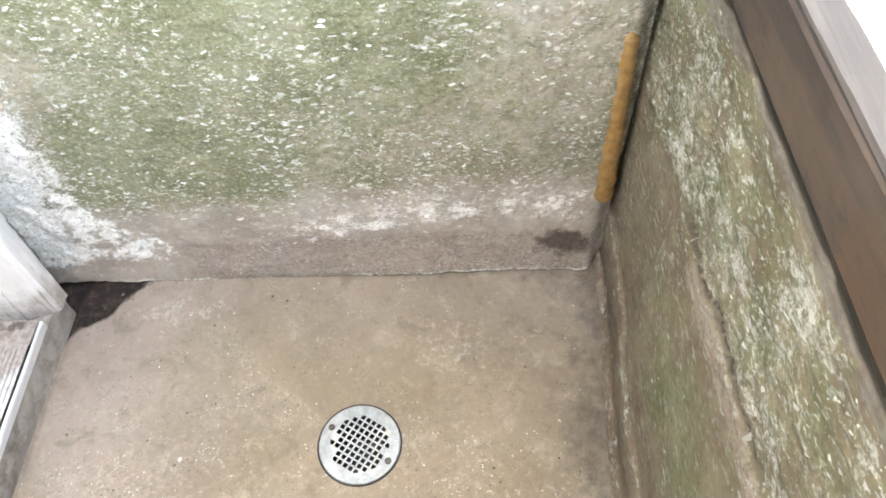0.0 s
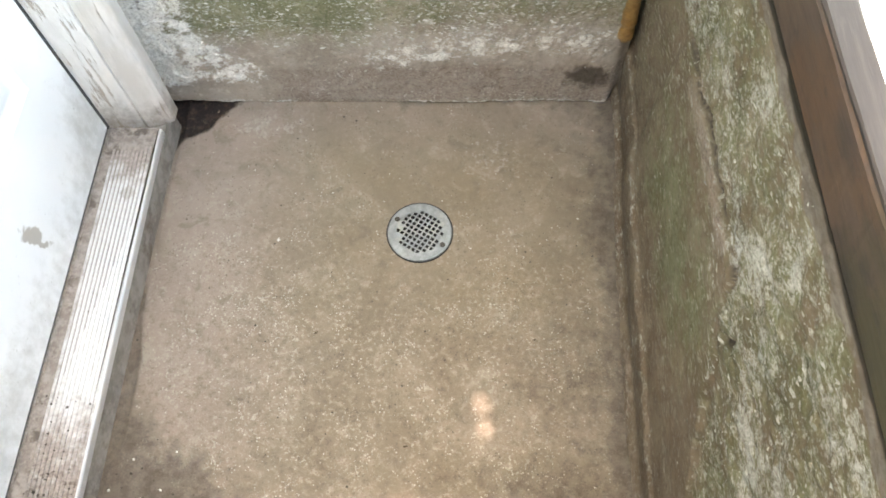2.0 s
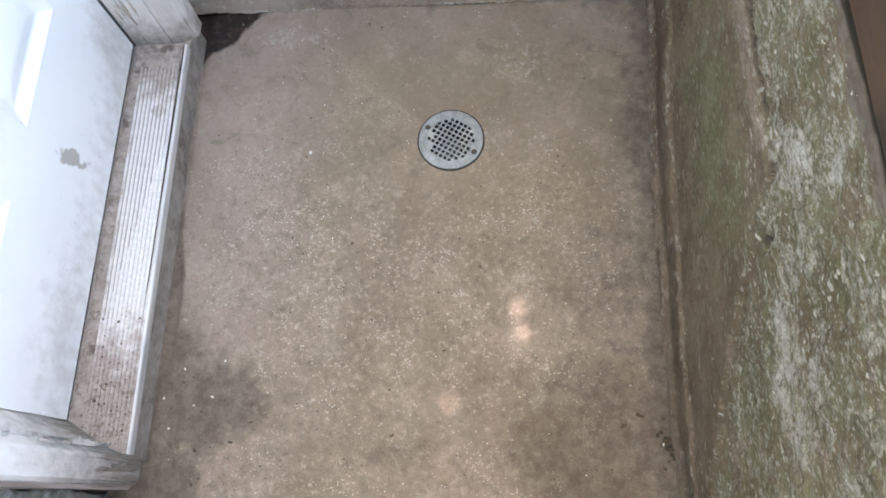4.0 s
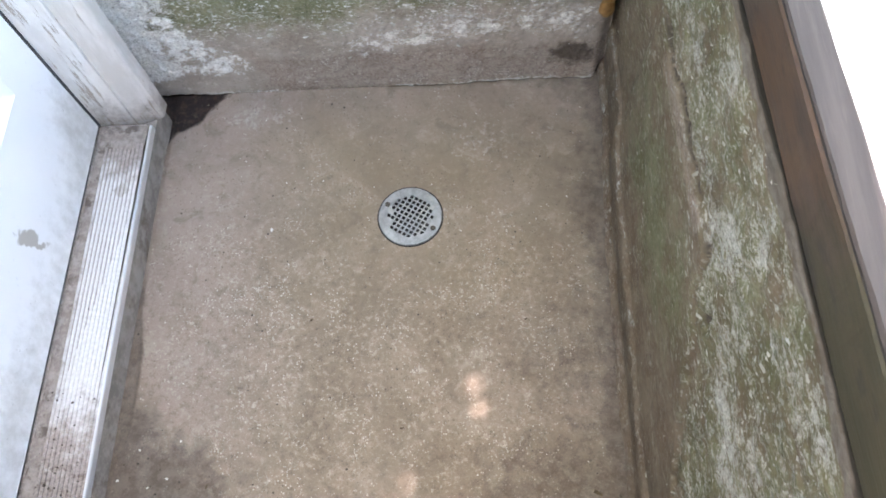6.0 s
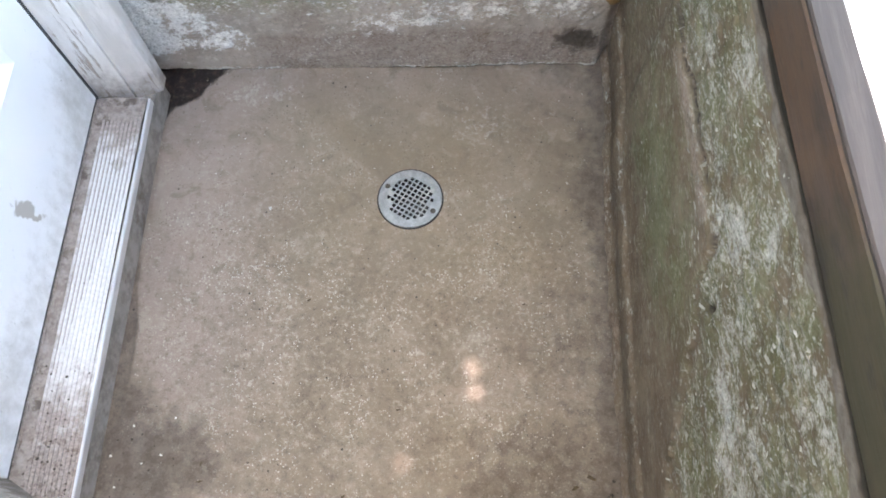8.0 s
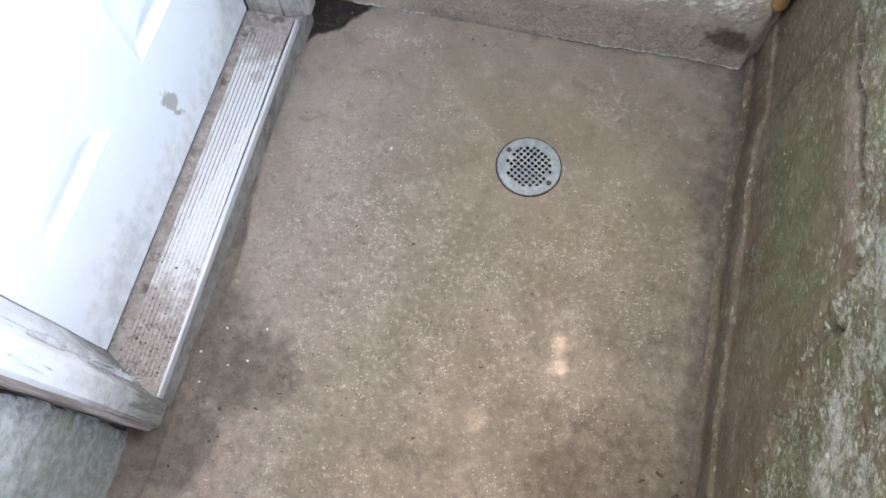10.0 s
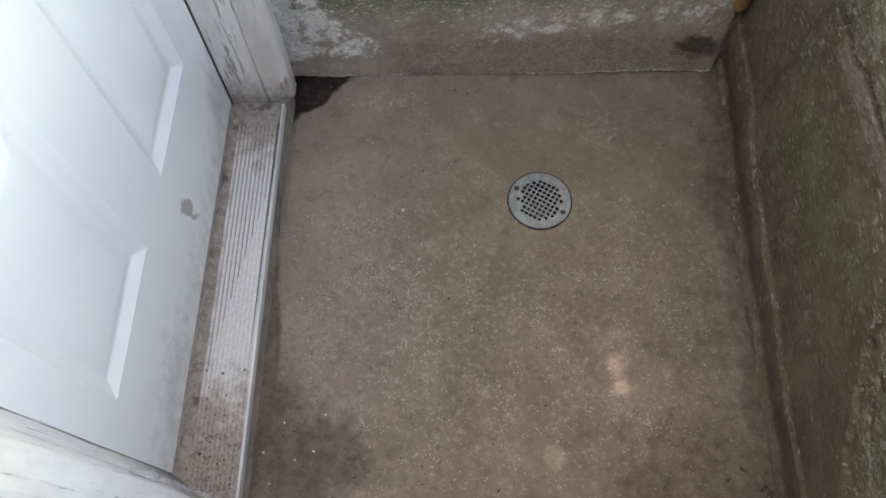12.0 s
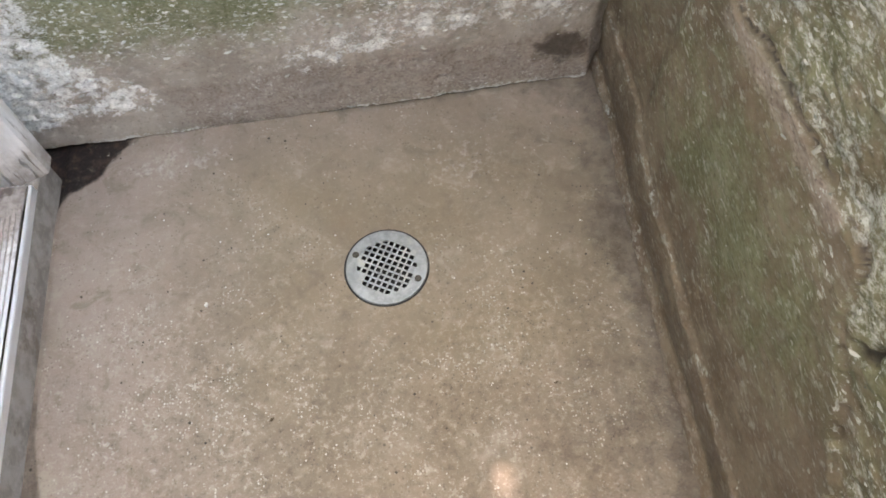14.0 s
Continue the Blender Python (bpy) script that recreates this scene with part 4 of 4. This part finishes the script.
def extrude_y(outline, y0, y1):
    bm = bmesh.new()
    a = [bm.verts.new((x, y0, z)) for x, z in outline]
    b = [bm.verts.new((x, y1, z)) for x, z in outline]
    for i in range(len(a)):
        j = (i + 1) % len(a)
        bm.faces.new((a[i], a[j], b[j], b[i]))
    bm.faces.new(a)
    bm.faces.new(b[::-1])
    return bm


part("tread", extrude_y(profile, -0.791, 0.186), M_TREAD, threshold)
part("nosing", extrude_y([(-0.5962, TREAD_Z - 0.018), (-0.5962, TREAD_Z + 0.0030), (-0.5950, TREAD_Z + 0.0042), (-0.5915, TREAD_Z + 0.0042), (-0.5895, TREAD_Z + 0.0015), (-0.5895, TREAD_Z - 0.018)], -0.791, 0.182),
     M_NOSE, threshold, "bright bare aluminium nosing")


def packed_shape(x, y):
    wav = fbm(x, y, 22, 5, 101, 0.62) - 0.5
    north = ease(0.070, 0.125, y + 0.030 * wav - 0.45 * np.maximum(x + 0.66, 0))
    south = 0.85 * ease(-0.700, -0.765, y + 0.05 * wav + 0.35 * np.maximum(x + 0.67, 0))
    inner = ease(-0.688, -0.702, x + 0.014 * wav) * (0.75 + 0.5 * wav)
    mound = np.maximum.reduce([north, south, inner])
    return x, y, TREAD_Z - 0.0090 + 0.0145 * np.clip(mound, 0, 1) * (0.8 + 0.4 * fbm(x, y, 60, 3, 102)), {"dirt": np.clip(mound, 0, 1)}


packed = sheet("packed_dirt", steps((-0.7235, -0.6015, 0.0022)), steps((-0.788, 0.181, 0.0040)), packed_shape, (0, 0, -0.004), M_PACKED)
tagged(packed, "brown dirt packed over the ends and back of the threshold", "dirt", kind="stuff")
threshold.matrix_world = threshold.matrix_world @ Matrix.Rotation(radians(0.5), 4, "Z")

# ---- floor drain ----
drain = thing("floor_drain", (*DRAIN, 0.0), "round steel floor drain grate with square holes", "floor drain")
TURN_D, PITCH, BAR, OPEN_R = radians(-30), 0.0121, 0.0033, 0.0556
CLOGGED = {(-4, -1), (-3, -3), (4, 1)}


def ring(bm, r0, r1, z0, z1, n=72):
    loops = []
    for r, z in ((r0, z0), (r0, z1 - 0.0006), (r0 + 0.0006, z1), (r1 - 0.0012, z1), (r1, z1 - 0.0012), (r1, z0)):
        loops.append([bm.verts.new((DRAIN[0] + r * math.cos(k * math.tau / n), DRAIN[1] + r * math.sin(k * math.tau / n), z)) for k in range(n)])
    for a, b in zip(loops, loops[1:] + loops[:1]):
        for k in range(n):
            bm.faces.new((a[k], a[(k + 1) % n], b[(k + 1) % n], b[k]))


def turned(bm, x0, x1, y0, y1, z0, z1):
    made = bmesh.ops.create_cube(bm, size=1)["verts"]
    bmesh.ops.scale(bm, vec=(x1 - x0, y1 - y0, z1 - z0), verts=made)
    bmesh.ops.translate(bm, vec=((x0 + x1) / 2, (y0 + y1) / 2, (z0 + z1) / 2), verts=made)
    bmesh.ops.rotate(bm, cent=(0, 0, 0), matrix=Matrix.Rotation(TURN_D, 3, "Z"), verts=made)
    bmesh.ops.translate(bm, vec=(*DRAIN, 0), verts=made)


bm = bmesh.new()
ring(bm, 0.0575, 0.0785, -0.004, 0.0035)
for k in range(-5, 5):
    c = (k + 0.5) * PITCH
    half = math.sqrt(max(0.0, 0.0595 ** 2 - c * c))
    if half > 0.01:
        turned(bm, -half, half, c - BAR / 2, c + BAR / 2, 0.0010, 0.0033)
        turned(bm, c - BAR / 2, c + BAR / 2, -half, half, 0.0010, 0.0031)
for i in range(-6, 7):
    for j in range(-6, 7):
        r = math.hypot(i, j) * PITCH
        if OPEN_R < r < 0.0680:
            turned(bm, i * PITCH - 0.0046, i * PITCH + 0.0046, j * PITCH - 0.0046, j * PITCH + 0.0046, 0.0010, 0.0029)
        elif (i, j) in CLOGGED:
            turned(bm, i * PITCH - 0.0044, i * PITCH + 0.0044, j * PITCH - 0.0044, j * PITCH + 0.0044, 0.0006, 0.0016)
part("grate", bm, M_STEEL, drain)
bm = bmesh.new()
ring(bm, 0.0788, 0.0822, -0.006, 0.0016)
part("rim", bm, M_PIPE, drain, "dark joint round the grate")
bm = bmesh.new()
bmesh.ops.create_cone(bm, cap_ends=True, segments=48, radius1=0.05, radius2=0.071, depth=0.09, matrix=Matrix.Translation((*DRAIN, -0.049)))
bmesh.ops.delete(bm, geom=[f for f in bm.faces if f.normal.z > 0.9], context="FACES_ONLY")
part("bowl", bm, M_PIPE, drain, "black drain bowl")
for sx, sy in ((-0.003, 0.0005), (0.111, -0.0655)):
    bm = bmesh.new()
    bmesh.ops.create_cone(bm, cap_ends=True, segments=20, radius1=0.0070, radius2=0.0060, depth=0.0024, matrix=Matrix.Translation((sx, sy, 0.0042)))
    part("screw", bm, M_SCREW, drain, "tarnished flat screw")

# ---- timber edging on the retaining wall ----
board = thing("timber_edging", (0.61, -0.9, 0.785), "reddish brown stained timber board on the wall top", "timber board")


def plank(section, seed, wobble=0.0015):
    """A long board from its section, each corner (x, z) with the slope of x along y, with slightly uneven faces."""
    bm = bmesh.new()
    rows = []
    n = len(section)
    for k in range(121):
        y = -2.40 + 3.0 * k / 120
        w = [wobble * (noise.noise(Vector((y * 7, i * 3.3, seed))) + 0.5 * noise.noise(Vector((y * 31, i * 1.7, seed)))) for i in range(n)]
        rows.append([bm.verts.new((x + lean * y + w[i], y, z + w[i])) for i, (x, z, lean) in enumerate(section)])
    for a, b in zip(rows, rows[1:]):
        for i in range(n):
            bm.faces.new((a[i], a[(i + 1) % n], b[(i + 1) % n], b[i]))
    bm.faces.new(rows[0])
    bm.faces.new(rows[-1][::-1])
    return bm


part("board", plank([(0.602, 0.806, -0.047), (0.583, 0.929, -0.062), (0.586, 0.933, -0.062), (0.600, 0.933, -0.062), (0.622, 0.806, -0.047)], 0.4), M_BOARD, board)
part("cap", plank([(0.6005, 0.9335, -0.062), (0.586, 0.9335, -0.062), (0.5855, 0.938, -0.062), (0.589, 0.941, -0.062), (0.629, 0.940, -0.060), (0.632, 0.936, -0.060), (0.640, 0.806, -0.047), (0.6225, 0.806, -0.047)], 2.4),
     M_BOARD_TOP, board, "paler upper edge of the board")

# ---- foam bead in the corner ----
bm = bmesh.new()
rows = []
for k in range(90):
    t = k / 89
    z = 0.222 + 0.42 * t
    w = (0.019 - 0.006 * t) * (1 + 0.10 * noise.noise(Vector((z * 40, 0, 0.5))) - 0.22 * max(0.0, math.sin(k * 0.55 + 1.5 * math.sin(k * 0.17))) ** 8) * min(1, 0.35 + k / 5, 0.3 + (89 - k) / 5)
    cx = 0.531 - 0.012 * t + 0.002 * noise.noise(Vector((z * 30, 1.0, 0.2)))
    rows.append([bm.verts.new((cx + w * math.cos(a * math.tau / 14), 0.384 + 0.7 * w * math.sin(a * math.tau / 14), z + 0.003 * noise.noise(Vector((z * 60, a, 0.1))))) for a in range(14)])
for a, b in zip(rows, rows[1:]):
    for i in range(14):
        bm.faces.new((a[i], a[(i + 1) % 14], b[(i + 1) % 14], b[i]))
bm.faces.new(rows[0][::-1])
bm.faces.new(rows[-1])
foam = part("sealant_bead", bm, M_FOAM, smooth=True)
tagged(foam, "amber foam sealant bead filling the wall corner", "sealant")

# ---- small litter ----
LEAVES = [(0.434, -0.705, 0.009, 20), (0.468, -0.684, 0.010, -30), (0.522, -0.735, 0.013, 60), (-0.367, -0.713, 0.006, 10), (-0.369, -0.676, 0.005, 70), (-0.057, -0.736, 0.006, 40),
          (0.05, -0.55, 0.005, 0), (-0.17, -0.30, 0.005, 55), (0.33, -0.30, 0.005, 15)]


def leaf_mesh(size, seed):
    bm = bmesh.new()
    pts = []
    for k in range(10):
        a = k * math.tau / 10
        r = size * (0.55 + 0.45 * abs(math.cos(a))) * (1 + 0.9 * noise.noise(Vector((k * 1.7, seed, 0.4))))
        pts.append((r * math.cos(a), 0.55 * r * math.sin(a), 0.0022 + 0.25 * size * abs(noise.noise(Vector((k * 0.9, seed, 2.2))))))
    lower = [bm.verts.new((x, y, z - 0.0012)) for x, y, z in pts]
    upper = [bm.verts.new(p) for p in pts]
    mid = bm.verts.new((0, 0, 0.003 + 0.1 * size))
    for i in range(10):
        bm.faces.new((upper[i], upper[(i + 1) % 10], mid))
        bm.faces.new((lower[i], lower[(i + 1) % 10], upper[(i + 1) % 10], upper[i]))
    bm.faces.new(lower[::-1])
    return bm


def floor_z(x, y):
    return float(floor_shape(np.array([[x]]), np.array([[y]]))[2][0, 0])


for i, (x, y, size, turn) in enumerate(LEAVES):
    ob = part("leaf_scrap", leaf_mesh(size, i * 2.3), M_LEAF)
    ob.matrix_world = pose(x, y, floor_z(x, y) + 0.0004, 0, 0, turn)
    tagged(ob, "scrap of dark dead leaf on the concrete", "leaf", "leaf scraps")


def litter(name, spots, material, label):
    bm = bmesh.new()
    for x, y, z, r in spots:
        made = bmesh.ops.create_icosphere(bm, subdivisions=1, radius=r, matrix=Matrix.Translation((x, y, z + r * 0.35)))["verts"]
        for v in made:
            v.co += Vector((random.uniform(-1, 1), random.uniform(-1, 1), random.uniform(-0.6, 0.3))) * r * 0.35
    return tagged(part(name, bm, material), label, "grit", kind="stuff")


rng = random.Random(5)
pale = [(-0.289, -0.067, 0.0045), (-0.53, -0.60, 0.003), (-0.50, -0.68, 0.0028), (-0.46, -0.66, 0.003), (-0.55, -0.73, 0.003), (-0.44, -0.58, 0.0026), (-0.57, -0.665, 0.003), (0.515, -0.742, 0.004)]
pale += [(rng.uniform(-0.55, 0.5), rng.uniform(-0.85, 0.32), rng.uniform(0.0008, 0.0018)) for _ in range(70)]
pale = [p for p in pale if math.hypot(p[0] - DRAIN[0], p[1] - DRAIN[1]) > 0.09]
litter("pale_grit", [(x, y, floor_z(x, y), r) for x, y, r in pale], M_GRIT, "scattered pale grit on the floor")
dark = [(rng.uniform(-0.55, 0.5), rng.uniform(-0.85, 0.30), rng.uniform(0.0010, 0.0024)) for _ in range(110)]
dark += [(rng.gauss(-0.52, 0.06), rng.gauss(-0.74, 0.08), 0.0008 + 0.0032 * rng.random() ** 3) for _ in range(90)]
dark += [(rng.gauss(0.520, 0.010), rng.gauss(-0.75, 0.025), rng.uniform(0.0015, 0.005)) for _ in range(22)]
dark += [(rng.uniform(-0.60, -0.47), rng.uniform(0.27, 0.36), rng.uniform(0.001, 0.003)) for _ in range(24)]
dark = [p for p in dark if p[0] > -0.562 and math.hypot(p[0] - DRAIN[0], p[1] - DRAIN[1]) > 0.09]
litter("dark_crumbs", [(x, y, floor_z(x, y), r) for x, y, r in dark], M_CRUMB, "dark dirt crumbs on the floor")
tread_bits = [(rng.uniform(-0.71, -0.60), -0.775 + 0.30 * rng.random() ** 2, TREAD_Z + 0.001, rng.uniform(0.0012, 0.0032)) for _ in range(80)]
tread_bits += [(rng.uniform(-0.71, -0.60), rng.uniform(-0.5, 0.15), TREAD_Z + 0.001, rng.uniform(0.001, 0.002)) for _ in range(16)]
litter("tread_crumbs", tread_bits, M_CRUMB, "dark dirt crumbs on the threshold")

# crumbs of lime standing on the walls
def lime_crumbs(name, shape, count, u_range, v_range, likely, size, out, material, label, seed):
    """Small irregular flakes lying on a wall: likely(u, v) from 0 to 1 thins them out, size is (length, width) in u and v, out the way into the room."""
    r = np.random.default_rng(seed)
    u, v = r.uniform(*u_range, count), r.uniform(*v_range, count)
    take = r.random(count) < likely(u, v)
    u, v = u[take], v[take]
    n = len(u)
    grow = 0.35 + 1.1 * r.random(n) ** 2.5
    a = np.arange(6) * math.tau / 6 + r.uniform(0, 1, (n, 1))
    rad = r.uniform(0.55, 1.25, (n, 6)) * grow[:, None]
    lean = r.normal(0, 0.35, (n, 1))
    du, dv = rad * np.cos(a) * size[0], rad * np.sin(a) * size[1]
    uu = np.concatenate([u[:, None] + du * np.cos(lean) - dv * np.sin(lean), u[:, None]], 1)
    vv = np.concatenate([v[:, None] + dv * np.cos(lean) + du * np.sin(lean), v[:, None]], 1)
    x, y, z, _ = shape(uu, vv)
    pts = np.stack([x, y, z], -1)
    lift = np.concatenate([np.full((n, 6), -0.0004), 0.0008 + 0.0012 * r.random((n, 1))], 1)
    pts = pts + lift[..., None] * np.array(out)
    base = (np.arange(n) * 7)[:, None, None]
    k = np.arange(6)
    tri = np.stack([k, (k + 1) % 6, np.full(6, 6)], -1)[None]
    mesh = bpy.data.meshes.new(name)
    mesh.from_pydata(pts.reshape(-1, 3).tolist(), [], (base + tri).reshape(-1, 3).tolist())
    mesh.materials.append(material)
    mesh.update()
    return tagged(new(name, mesh), label, "lime crumbs", kind="stuff")


def crumb_material(name, a, b):
    s = Shade(name)
    tone = s.t.nodes.new("ShaderNodeNewGeometry").outputs["Random Per Island"]
    col = s.mix(tone, a, b)
    return s.done(s.mix(s.calc("MULTIPLY", s.noise(300, 3), 0.5), col, a), 0.85, s.bump(s.noise(400, 3), 0.3, 0.0008), spec=0.3)


def likely_east(y, z):
    top = crack_height(y)
    moss = ease(top - 0.03, top + 0.04, z)
    clump = ease(0.36, 0.66, fbm(y * 0.7, z, 11, 4, 110, 0.6))
    return np.clip((0.10 + 0.90 * moss) * (0.25 + 0.75 * clump), 0, 1) * ease(0.06, 0.14, z) * ease(0.800, 0.785, z)


def likely_north(x, z):
    clump = ease(0.36, 0.64, fbm(x, z, 9, 4, 111, 0.6))
    band = ease(0.10, 0.16, z) * ease(0.30, 0.24, z) * ease(-0.15, 0.1, x)
    return np.clip(0.75 * ease(0.16, 0.28, z) * (0.2 + 0.8 * clump) + 0.85 * band * (0.25 + 0.75 * clump) + 0.8 * ease(-0.36, -0.46, x) * ease(0.07, 0.12, z) * ease(0.62, 0.5, z + 1.05 * (x + 0.6)) + 0.5 * ease(0.05, 0.015, z) * clump * ease(-0.1, 0.1, x), 0, 1) * ease(0.50, 0.44, x)


lime_crumbs("lime_crumbs", right_shape, 4200, (-1.15, 0.36), (0.05, 0.80), likely_east, (0.0062, 0.0024), (-1, 0, 0), crumb_material("wall_crumbs_grey", (0.125, 0.119, 0.092), (0.450, 0.435, 0.380)), "pale lime crumbs on the mossy retaining wall", 7)
lime_crumbs("lime_crumbs", back_shape, 3200, (-0.62, 0.53), (0.01, 0.80), likely_north, (0.0078, 0.0034), (0, -1, 0), crumb_material("wall_crumbs_white", (0.300, 0.285, 0.235), (0.680, 0.665, 0.610)), "white lime flecks on the green wall", 9)

# dry grass ends over the timber edge
for i, (y, z, length) in enumerate(((-0.12, 0.940, 0.05), (-0.20, 0.940, 0.06), (-0.24, 0.940, 0.04), (-0.30, 0.941, 0.05))):
    bm = bmesh.new()
    last = None
    for k in range(9):
        t = k / 8
        p = Vector((0.650 - 0.060 * y - 0.010 * t + 0.008 * math.sin(3 * t + i), y + 0.6 * length * math.sin(2.2 * t + i), z - 0.020 + 0.030 * math.sin(math.pi * 0.8 * t)))
        r = 0.0011 * (1 - 0.7 * t)
        cur = [bm.verts.new(p + Vector((r * math.cos(a), 0, r * math.sin(a)))) for a in (0, 2.1, 4.2)]
        if last:
            for j in range(3):
                bm.faces.new((last[j], last[(j + 1) % 3], cur[(j + 1) % 3], cur[j]))
        else:
            bm.faces.new(cur[::-1])
        last = cur
    bm.faces.new(last)
    tagged(part("grass_blade", bm, M_GRASS), "dry curled grass blade over the timber edge", "grass", "grass blades")
